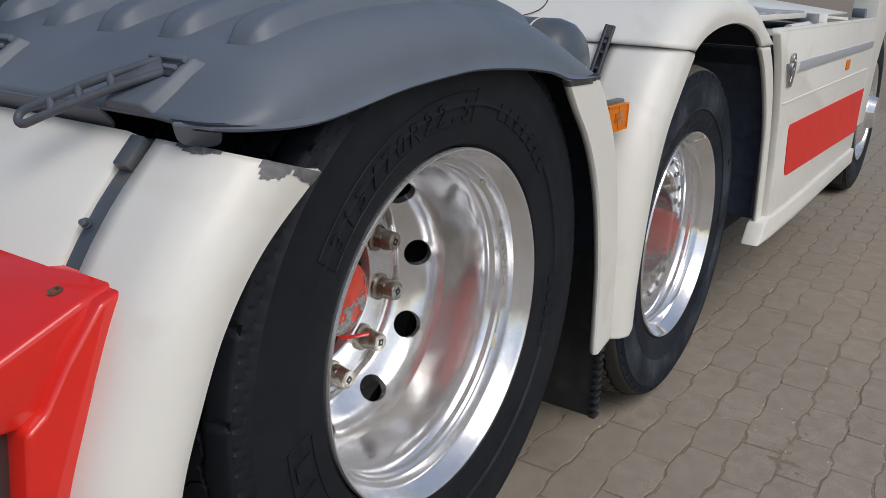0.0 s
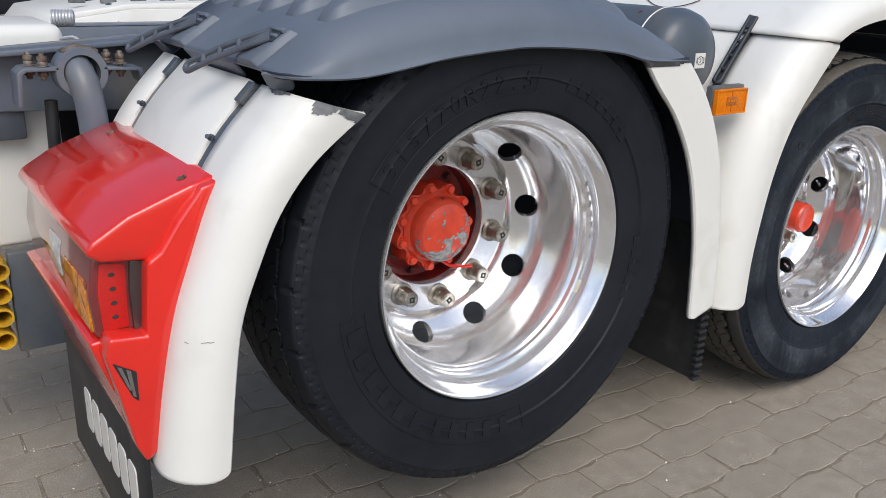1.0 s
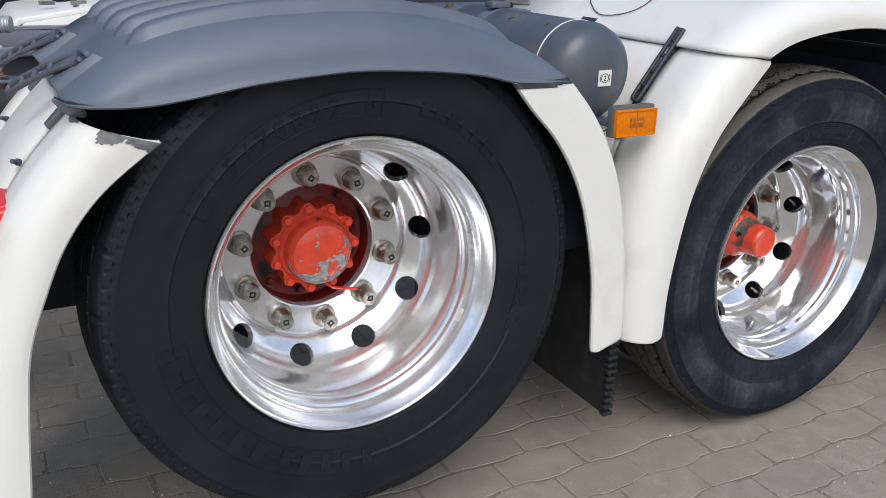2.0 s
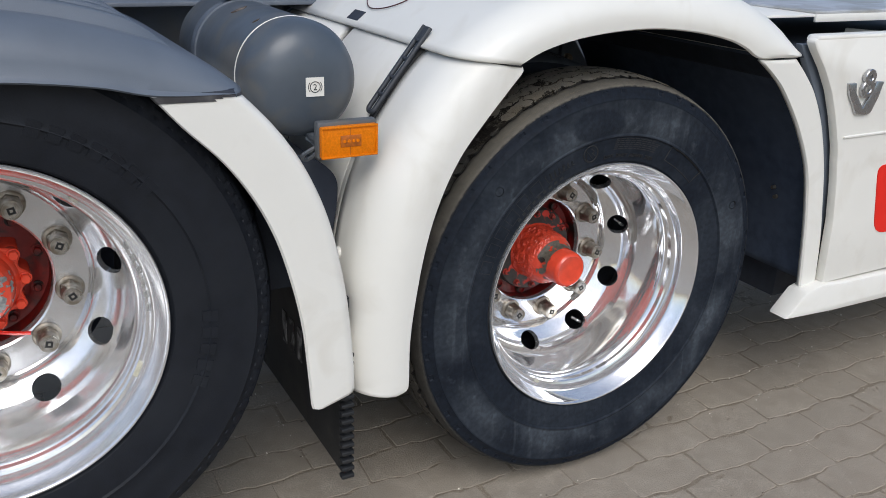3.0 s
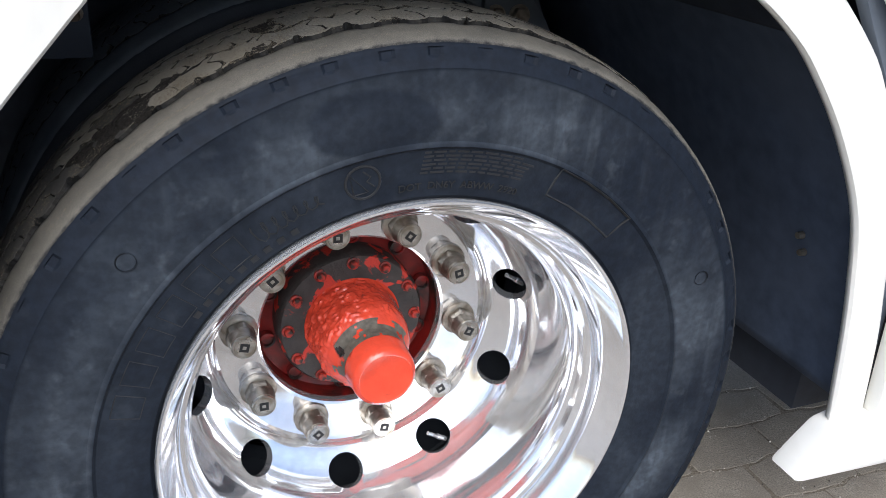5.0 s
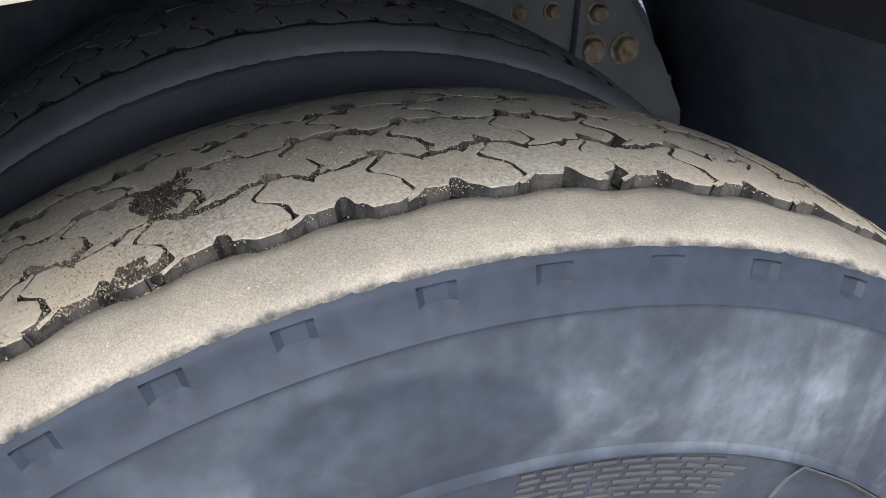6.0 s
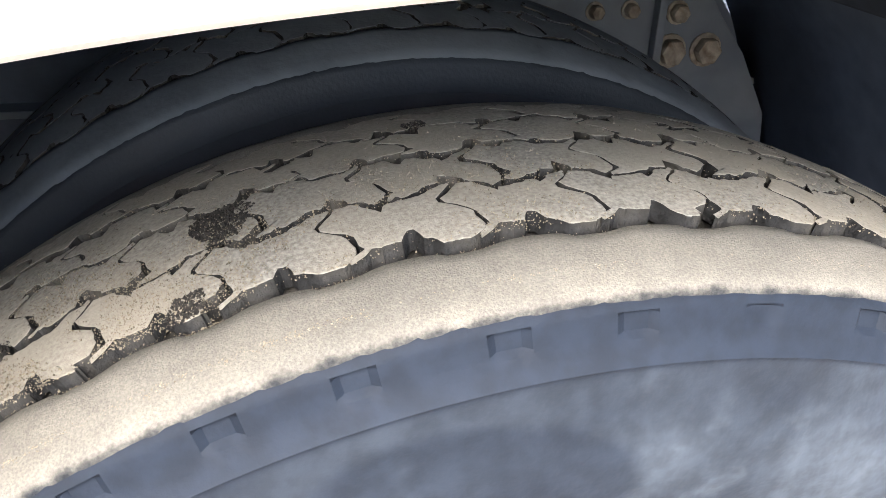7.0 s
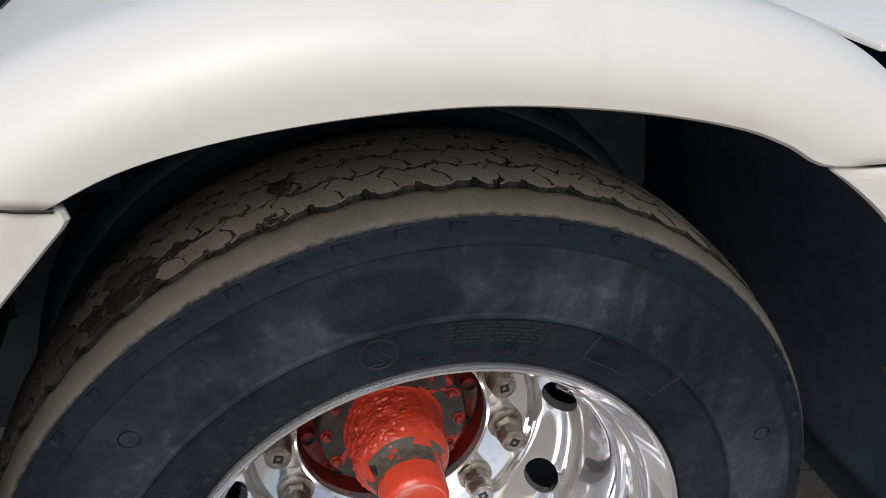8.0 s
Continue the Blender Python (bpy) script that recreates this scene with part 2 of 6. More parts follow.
def blended(name, first, second, rough, fac_of, bump=0.3, bump_scale=350, spec=0.3, grain=0.2, grain_scale=90):
    """Two colours of one surface, blended by fac_of(tools): dust lying over rubber."""
    m = material(name, first, rough, bump=bump, bump_scale=bump_scale, spec=spec)
    n, l = m.node_tree.nodes, m.node_tree.links
    b = n["Principled BSDF"]
    co = n.new("ShaderNodeTexCoord").outputs["Object"]
    xyz = n.new("ShaderNodeSeparateXYZ")
    l.new(co, xyz.inputs[0])

    def math_node(op, a, z):
        k = n.new("ShaderNodeMath")
        k.operation = op
        for s, v in ((k.inputs[0], a), (k.inputs[1], z)):
            if isinstance(v, (int, float)):
                s.default_value = v
            else:
                l.new(v, s)
        return k.outputs[0]

    def ramp(v, lo, hi, a=0.0, z=1.0):
        r = n.new("ShaderNodeMapRange")
        r.interpolation_type = "SMOOTHSTEP"
        l.new(v, r.inputs[0])
        r.inputs[1].default_value, r.inputs[2].default_value, r.inputs[3].default_value, r.inputs[4].default_value = lo, hi, a, z
        return r.outputs[0]

    def cloud(scale, squeeze=(1, 1, 1), detail=5.0):
        mp = n.new("ShaderNodeMapping")
        mp.inputs["Scale"].default_value = squeeze
        l.new(co, mp.inputs[0])
        t = n.new("ShaderNodeTexNoise")
        t.inputs["Scale"].default_value, t.inputs["Detail"].default_value = scale, detail
        l.new(mp.outputs[0], t.inputs["Vector"])
        return t.outputs["Fac"]

    fac = fac_of(xyz.outputs, math_node, ramp, cloud)
    x = n.new("ShaderNodeMix")
    x.data_type = "RGBA"
    l.new(fac, x.inputs[0])
    x.inputs[6].default_value = (*first, 1.0)
    x.inputs[7].default_value = (*second, 1.0)
    g = n.new("ShaderNodeMix")
    g.data_type, g.blend_type = "RGBA", "MULTIPLY"
    g.inputs[0].default_value = 1.0
    l.new(x.outputs[2], g.inputs[6])
    l.new(f_grain(math_node, ramp, cloud, grain, grain_scale), g.inputs[7])
    l.new(g.outputs[2], b.inputs["Base Color"])
    return m


def sidewall_dust(p, f, ramp, cloud):
    r = f("SQRT", f("ADD", f("MULTIPLY", p[0], p[0]), f("MULTIPLY", p[2], p[2])), 0)
    band = f("MULTIPLY", f("MULTIPLY", ramp(r, 0.363, 0.3685, 0.28, 1.0), ramp(r, 0.4410, 0.4462, 1.0, 0.06)), ramp(f("ADD", r, f("MULTIPLY", cloud(9), 0.03)), 0.416, 0.442, 1.0, 0.5))
    clouds = ramp(cloud(5.5), 0.36, 0.64)
    streaks = f("MULTIPLY", ramp(cloud(4.0, (11, 1, 0.7)), 0.5, 0.72), ramp(cloud(3.0), 0.42, 0.6))
    worn = f("MULTIPLY", ramp(cloud(38, (1, 1, 1), 3.0), 0.56, 0.74), 0.35)
    # a clean oval where the dust was wiped off, and one run of pale dust
    ox, oz = f("DIVIDE", f("ADD", p[0], 0.062), 0.072), f("DIVIDE", f("SUBTRACT", p[2], 0.392), 0.036)
    wiped = ramp(f("ADD", f("ADD", f("MULTIPLY", ox, ox), f("MULTIPLY", oz, oz)), f("MULTIPLY", f("SUBTRACT", cloud(30), 0.5), 0.5)), 0.75, 1.15, 0.25, 1.0)
    band = f("MULTIPLY", band, wiped)
    run = f("ABSOLUTE", f("SUBTRACT", f("SUBTRACT", p[0], 0.163), f("MULTIPLY", f("SUBTRACT", p[2], 0.40), 0.27)), 0)
    streaks = f("MAXIMUM", streaks, f("MULTIPLY", f("MULTIPLY", ramp(run, 0.004, 0.017, 1.5, 0.0), ramp(p[2], 0.30, 0.37)), ramp(cloud(40, (2, 1, 0.6)), 0.3, 0.6)))
    return f("MINIMUM", f("MULTIPLY", f("ADD", f("ADD", f("MULTIPLY", clouds, 0.56), f("MULTIPLY", streaks, 0.4)), worn), band), 1.0)


def shoulder_dust(p, f, ramp, cloud):
    y = f("ADD", p[1], f("ADD", f("MULTIPLY", f("SUBTRACT", cloud(90), 0.5), 0.003), f("MULTIPLY", f("SUBTRACT", cloud(420), 0.5), 0.0022)))
    # the paler colour also thins out away from the top of the tyre
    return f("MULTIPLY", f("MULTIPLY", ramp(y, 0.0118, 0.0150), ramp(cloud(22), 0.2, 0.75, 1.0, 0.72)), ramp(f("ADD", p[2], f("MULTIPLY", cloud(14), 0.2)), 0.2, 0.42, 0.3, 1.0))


SIDEWALL = blended("dusty_sidewall", (0.0085, 0.0122, 0.02), (0.072, 0.084, 0.099), 0.68, sidewall_dust, 0.2, 300, spec=0.2)
SHOULDER = blended("dusty_shoulder", (0.0135, 0.0155, 0.0182), (0.176, 0.16, 0.132), 0.95, shoulder_dust, 0.45, 1300, grain=0.16, grain_scale=900)
RELIEF = material("raised_rubber_mark", (0.019, 0.0195, 0.021), 0.6, grain=0.3, grain_scale=120, spec=0.4)


# ---- mesh helpers ----
def owner(parent):
    """The part that may carry a further piece: thing, part, sub-part and no deeper."""
    while parent.parent and parent.parent.parent:
        parent = parent.parent
    return parent


def part(name, bm, mat, parent=None, label="", smooth=True, sharp=35, at=(0, 0, 0)):
    """Links a bmesh as one mesh object under a thing or a part."""
    me = bpy.data.meshes.new(name)
    bm.normal_update()
    if smooth:
        limit = radians(sharp)
        for f in bm.faces:
            f.smooth = True
        for e in bm.edges:
            if len(e.link_faces) == 2 and e.calc_face_angle(0) > limit:
                e.smooth = False
    bm.to_mesh(me)
    bm.free()
    for m in mat if isinstance(mat, (list, tuple)) else [mat]:
        me.materials.append(m)
    ob = new(name, me)
    ob.location = at
    if parent:
        parent = owner(parent)
        ob.parent = parent
        ob.matrix_parent_inverse = parent.matrix_basis.inverted()
    if label:
        ob["label"] = label
    return ob


def share(ob, name, at, parent, turn=None):
    """One more object on the mesh of ob."""
    o = new(name, ob.data)
    o.matrix_basis = Matrix.Translation(at) @ (turn or Matrix())
    parent = owner(parent)
    o.parent = parent
    o.matrix_parent_inverse = parent.matrix_basis.inverted()
    return o


def spun(profile, n=96, closed=False):
    """A profile of (radius, y) turned about the y axis."""
    bm = bmesh.new()
    rings = []
    for r, y in profile:
        if r < 1e-6:
            rings.append([bm.verts.new((0, y, 0))])
        else:
            rings.append([bm.verts.new((r * math.cos(2 * math.pi * k / n), y, r * math.sin(2 * math.pi * k / n))) for k in range(n)])
    pairs = list(zip(rings, rings[1:])) + ([(rings[-1], rings[0])] if closed else [])
    for a, b in pairs:
        for k in range(n):
            j = (k + 1) % n
            if len(a) == 1:
                bm.faces.new((a[0], b[j], b[k]))
            elif len(b) == 1:
                bm.faces.new((a[k], a[j], b[0]))
            else:
                bm.faces.new((a[k], a[j], b[j], b[k]))
    bmesh.ops.recalc_face_normals(bm, faces=bm.faces)
    return bm


def slab(points, y0, y1, bevel=0.0, segs=2):
    """An outline in x and z, from y0 to y1."""
    bm = bmesh.new()
    a = [bm.verts.new((x, y0, z)) for x, z in points]
    b = [bm.verts.new((x, y1, z)) for x, z in points]
    bm.faces.new(a)
    bm.faces.new(b[::-1])
    for k in range(len(a)):
        j = (k + 1) % len(a)
        bm.faces.new((a[k], b[k], b[j], a[j]))
    bmesh.ops.recalc_face_normals(bm, faces=bm.faces)
    if bevel:
        bmesh.ops.bevel(bm, geom=bm.edges[:], offset=bevel, segments=segs, affect="EDGES", profile=0.5, clamp_overlap=True)
    return bm


def box(x0, x1, y0, y1, z0, z1, bevel=0.004, segs=2):
    return slab([(x0, z0), (x1, z0), (x1, z1), (x0, z1)], y0, y1, bevel, segs)


def moved(bm, m):
    bmesh.ops.transform(bm, matrix=m, verts=bm.verts[:])
    return bm


def joined(*bms):
    """Several bmeshes as one."""
    out = bmesh.new()
    for b in bms:
        me = bpy.data.meshes.new("piece")
        b.to_mesh(me)
        b.free()
        out.from_mesh(me)
        bpy.data.meshes.remove(me)
    return out


def rounded(points, radius, steps=4):
    """An outline with its corners rounded; radius may be one number or one for each corner."""
    out = []
    n = len(points)
    for k, p in enumerate(points):
        r = radius[k] if isinstance(radius, (list, tuple)) else radius
        p, a, b = Vector(p), Vector(points[k - 1]), Vector(points[(k + 1) % n])
        if r <= 0:
            out.append(tuple(p))
            continue
        u, v = (a - p), (b - p)
        d = min(r, u.length * 0.49, v.length * 0.49)
        u, v = p + u.normalized() * d, p + v.normalized() * d
        for s in range(steps + 1):
            t = s / steps
            out.append(tuple((1 - t) ** 2 * u + 2 * t * (1 - t) * p + t * t * v))
    return out


def along(points, n):
    """n points at even steps along a smooth curve through the given points."""
    p = [Vector(q) for q in points]
    fine = []
    for k in range(len(p) - 1):
        a, b = p[max(k - 1, 0)], p[min(k + 2, len(p) - 1)]
        for s in range(12):
            t = s / 12
            h = lambda w0, w1, w2, w3: 0.5 * (2 * w1 + (w2 - w0) * t + (2 * w0 - 5 * w1 + 4 * w2 - w3) * t * t + (3 * w1 - w0 - 3 * w2 + w3) * t ** 3)
            fine.append(h(a, p[k], p[k + 1], b))
    fine.append(p[-1])
    d = [0.0]
    for a, b in zip(fine, fine[1:]):
        d.append(d[-1] + (b - a).length)
    out = []
    for k in range(n):
        w = d[-1] * k / (n - 1)
        i = next((i for i in range(1, len(d)) if d[i] >= w - 1e-9), len(d) - 1)
        f = (w - d[i - 1]) / max(d[i] - d[i - 1], 1e-9)
        out.append(fine[i - 1].lerp(fine[i], f))
    return out


def guard_shell(inner, outer, y_side, corner, y_back, n=40, lip=0.015, flush=0.0, nose=0.0):
    """A mudguard: a flat side between an inner and an outer line, rounded over into a roof that reaches back to y_back.
    nose: the radius by which its first end is rounded as seen from above."""
    flat = y_side
    bm = bmesh.new()
    rows = []
    steps = 7
    for a, b in zip(along(inner, n), along(outer, n)):
        back = min(max(nose - (a[0] - inner[0][0]), 0), nose)
        y_side = flat + (nose - math.sqrt(nose * nose - back * back) if nose else 0)
        w = b - a
        edge = a - w.normalized() * 0.0032
        # the edge is turned under and rounded
        row = [(a[0], y_side + lip, a[1]), (edge[0], y_side + 0.007, edge[1]), (edge[0], y_side + 0.0042, edge[1])]
        row += [(a[0], y_side, a[1])]
        keep = max(1 - corner / max(w.length, 1e-6), 0.1)
        for f in (0.5, 1.0):
            q = a + w * keep * f
            row.append((q[0], y_side - 0.003 * f + flush * f, q[1]))
        q0 = a + w * keep
        for s in range(1, steps + 1):
            ang = math.pi / 2 * s / steps
            q = q0 + w * (1 - keep) * math.sin(ang)
            row.append((q[0], y_side - 0.003 + flush + corner * (1 - math.cos(ang)), q[1]))
        for f in (0.35, 0.7, 1.0):
            row.append((b[0], (y_side + flush + corner) * (1 - f) + y_back * f, b[1]))
        rows.append([bm.verts.new(v) for v in row])
    for r0, r1 in zip(rows, rows[1:]):
        for k in range(len(r0) - 1):
            bm.faces.new((r0[k], r0[k + 1], r1[k + 1], r1[k]))
    bm.normal_update()
    faces = bm.faces[:]
    if sum(f.normal.y for f in faces if f.calc_center_median().y < flat + 0.004) > 0:
        bmesh.ops.reverse_faces(bm, faces=faces)
    return bm


def thick(ob, depth, inside=0):
    """Gives a shell its thickness, on its inner side."""
    s = ob.modifiers.new("thickness", "SOLIDIFY")
    s.thickness, s.offset, s.material_offset = depth, -1.0, inside
    return ob


def tube(points, radius, n=10, closed=False):
    """A round bar along a line of points."""
    bm = bmesh.new()
    p = [Vector(q) for q in points]
    rings = []
    for k, q in enumerate(p):
        t = (p[(k + 1) % len(p)] - p[k - 1]) if closed or 0 < k < len(p) - 1 else (p[1] - p[0] if k == 0 else p[-1] - p[-2])
        t.normalize()
        u = t.orthogonal().normalized() if k == 0 else (prev - t * prev.dot(t)).normalized()
        prev = u
        w = t.cross(u)
        rings.append([bm.verts.new(q + radius * (math.cos(2 * math.pi * s / n) * u + math.sin(2 * math.pi * s / n) * w)) for s in range(n)])
    for a, b in list(zip(rings, rings[1:])) + ([(rings[-1], rings[0])] if closed else []):
        for s in range(n):
            bm.faces.new((a[s], a[(s + 1) % n], b[(s + 1) % n], b[s]))
    if not closed:
        bm.faces.new(rings[0][::-1])
        bm.faces.new(rings[-1])
    bmesh.ops.recalc_face_normals(bm, faces=bm.faces)
    return bm


def hexagon(radius, y0, y1, bevel=0.0015):
    return slab([(radius * math.cos(math.pi / 3 * k), radius * math.sin(math.pi / 3 * k)) for k in range(6)], y0, y1, bevel, 1)


def letters(text, size, depth):
    """The built-in font's letters as a bmesh: x along the line, y up, z the relief."""
    cu = bpy.data.curves.new("letters", "FONT")
    cu.body, cu.size, cu.extrude, cu.align_x, cu.resolution_u = text, size, depth / 2, "CENTER", 3
    ob = bpy.data.objects.new("letters", cu)
    me = bpy.data.meshes.new_from_object(ob)
    bm = bmesh.new()
    bm.from_mesh(me)
    bpy.data.objects.remove(ob)
    bpy.data.curves.remove(cu)
    bpy.data.meshes.remove(me)
    return bm


def bent(bm, radius, angle, y, out=-1):
    """Lays a flat piece round the wheel's face: x runs clockwise as seen from outside, y points away from the axle."""
    for v in bm.verts:
        a, r = angle - v.co.x / radius, radius + v.co.y
        v.co = (r * math.cos(a), (y(r) if callable(y) else y) + out * v.co.z, r * math.sin(a))
    bmesh.ops.recalc_face_normals(bm, faces=bm.faces)
    return bm


def rect(x0, x1, y0, y1, depth=0.002):
    """A flat bar for bent(): x and y its outline, z its relief."""
    bm = bmesh.new()
    n = max(int((x1 - x0) / 0.01), 1)
    for k in range(n):
        a, b = x0 + (x1 - x0) * k / n, x0 + (x1 - x0) * (k + 1) / n
        bottom = [bm.verts.new((x, y, -depth)) for x, y in ((a, y0), (b, y0), (b, y1), (a, y1))]
        top = [bm.verts.new((x, y, depth)) for x, y in ((a, y0), (b, y0), (b, y1), (a, y1))]
        bm.faces.new(top)
        for i in range(4):
            bm.faces.new((bottom[i], bottom[(i + 1) % 4], top[(i + 1) % 4], top[i]))
    return bm


# ---- the place ----
AX, AZ = 0.014, 0.638     # raised rear axle
BX, BZ = 1.2815, 0.50     # driven axle

truck = new("tractor_truck")
tagged(truck, "white tractor truck with polished wheels and a raised rear axle", "truck")


def ribbed(profile, n, push=None):
    """A turned surface whose points push(i, k) may shift in radius and y."""
    bm = bmesh.new()
    rings = []
    for i, (r, y) in enumerate(profile):
        ring = []
        for k in range(n):
            dr, dy = push(i, k) if push else (0, 0)
            a = 2 * math.pi * k / n
            ring.append(bm.verts.new(((r + dr) * math.cos(a), y + dy, (r + dr) * math.sin(a))))
        rings.append(ring)
    for a, b in zip(rings, rings[1:]):
        for k in range(n):
            j = (k + 1) % n
            bm.faces.new((a[k], a[j], b[j], b[k]))
    bmesh.ops.recalc_face_normals(bm, faces=bm.faces)
    return bm


def crown(v, top, width=0.228, drop=0.016):
    """The radius of the tread at v, measured across it from the outer face."""
    mid = width / 2 + 0.01
    return top - ((v - mid) / (mid - 0.01)) ** 2 * drop


def zig(s, amp, shift):
    """The wavy line between two rows of tread blocks, over one pitch."""
    knots = ((0, 0.35), (0.10, -0.55), (0.32, -0.5), (0.46, -0.05), (0.56, 0.6), (0.78, 0.75), (0.9, 0.6), (1, 0.35))
    s = (s + shift) % 1.0
    for (a, x), (b, y) in zip(knots, knots[1:]):
        if a <= s <= b:
            t = (s - a) / (b - a)
            return amp * (x + (y - x) * t * t * (3 - 2 * t))
    return 0.0


def tread_block(top, pitch, v0, v1, shifts, depth, amp, gap, width, seed=0, first=False):
    """One block of tread at the top of the tyre, with wavy sides, pockets in them, curved cracks at its ends and worn edges."""
    rnd = random.Random(seed)
    n, m = 36, 12

    def slit(s, k):
        return gap * (0.5 + 1.6 * max(noise.noise(Vector((s * 3.1, k * 7.3, seed * 1.7))), 0))

    # pockets: (place along the side, half width, depth), in steps of a pitch
    pockets = [[(19 + rnd.choice((-1, 0, 0, 1)), 1.6, 0.0055)], [(rnd.randint(7, 11), 1.2 + 1.6 * rnd.random(), rnd.uniform(0.004, 0.011))]]
    if not first:
        pockets[0] = [(rnd.randint(22, 27), 1.4 + 1.8 * rnd.random(), rnd.uniform(0.005, 0.012))]
        if rnd.random() < 0.55:
            pockets[0].append((rnd.randint(4, 9), 1.2, rnd.uniform(0.002, 0.005)))
    if rnd.random() < 0.6:
        pockets[1].append((rnd.randint(24, 29), 1.3, rnd.uniform(0.002, 0.0055)))

    def dent(k, side):
        return sum(d * min(max(half + 1 - abs(k - c), 0), 1) for c, half, d in pockets[side])

    side = 0.0009
    low = [(-pitch / 2 + pitch * k / n, v0 + zig(k / n, amp, shifts[0]) + slit(k / n, 0) + dent(k, 0)) for k in range(n + 1)]
    high = [(-pitch / 2 + pitch * k / n, v1 + zig(k / n, amp, shifts[1]) - slit(k / n, 1) - dent(k, 1)) for k in range(n + 1)]

    def end(u, a, b, sign):
        return [(u + 0.0068 * math.sin(2 * math.pi * f) + 0.0016 * math.sin(5 * math.pi * f) - sign * side * (1 + 2.2 * max(noise.noise(Vector((f * 4, seed, sign))), 0)), a + (b - a) * f) for f in [k / m for k in range(1, m)]]

    ring = [(u + (side if k == 0 else -side if k == n else 0), v) for k, (u, v) in enumerate(low)]
    ring += end(pitch / 2, low[-1][1], high[-1][1], 1)
    ring += [(u + (side if k == 0 else -side if k == n else 0), v) for k, (u, v) in reversed(list(enumerate(high)))]
    ring += list(reversed(end(-pitch / 2, low[0][1], high[0][1], -1)))
    size = len(ring)
    cu, cv = 0.0, (v0 + v1) / 2
    # a corner or an edge bitten away
    for bite in range(rnd.choice((0, 1, 1, 2))):
        at = rnd.choice((0, n, n + m, 2 * n + m, rnd.randrange(size)))
        deep = rnd.uniform(0.1, 0.28)
        for k in range(-4, 5):
            u, v = ring[(at + k) % size]
            f = 1 - deep * math.cos(k / 5 * math.pi / 2) ** 2 * (1 + 0.35 * rnd.uniform(-1, 1))
            ring[(at + k) % size] = (u * f, (v - cv) * f + cv)
    ring = [(u + 0.0008 * noise.noise(Vector((u * 260, v * 260, seed))) + 0.0003 * rnd.uniform(-1, 1), v + 0.001 * noise.noise(Vector((u * 260, v * 260, seed + 9))) + 0.0003 * rnd.uniform(-1, 1)) for u, v in ring]
    outward = []
    for k in range(size):
        (x0, y0), (x1, y1) = ring[k - 1], ring[(k + 1) % size]
        d = Vector((y1 - y0, x0 - x1))
        outward.append(d / max(d.length, 1e-6))
    lift = rnd.uniform(-0.001, 0.0004)
    bm = bmesh.new()

    def lay(inset, height):
        out = []
        for (u, v), d in zip(ring, outward):
            u2, v2 = u - d.x * inset, v - d.y * inset
            r = crown(v2, top, width) + height + lift + 0.00025 * noise.noise(Vector((u2 * 90, v2 * 90, seed)))
            out.append(bm.verts.new((r * math.sin(u2 / top), v2, r * math.cos(u2 / top))))
        return out

    layers = [lay(-0.0004, -depth), lay(0, -0.0003), lay(0.0004, -0.00005), lay(0.0014, 0.0)]
    inner = []
    for u, v in ring:
        u2, v2 = u * 0.6, cv + (v - cv) * 0.6
        r = crown(v2, top, width) + lift + 0.00025 * noise.noise(Vector((u2 * 90, v2 * 90, seed)))
        inner.append(bm.verts.new((r * math.sin(u2 / top), v2, r * math.cos(u2 / top))))
    layers.append(inner)
    for i, (a, b) in enumerate(zip(layers, layers[1:])):
        for k in range(size):
            j = (k + 1) % size
            bm.faces.new((a[k], a[j], b[j], b[k])).material_index = int(i == 0)
    mid = bm.verts.new((0, cv, crown(cv, top, width) + lift))
    for k in range(size):
        bm.faces.new((inner[k], inner[(k + 1) % size], mid))
    bmesh.ops.recalc_face_normals(bm, faces=bm.faces)
    return bm


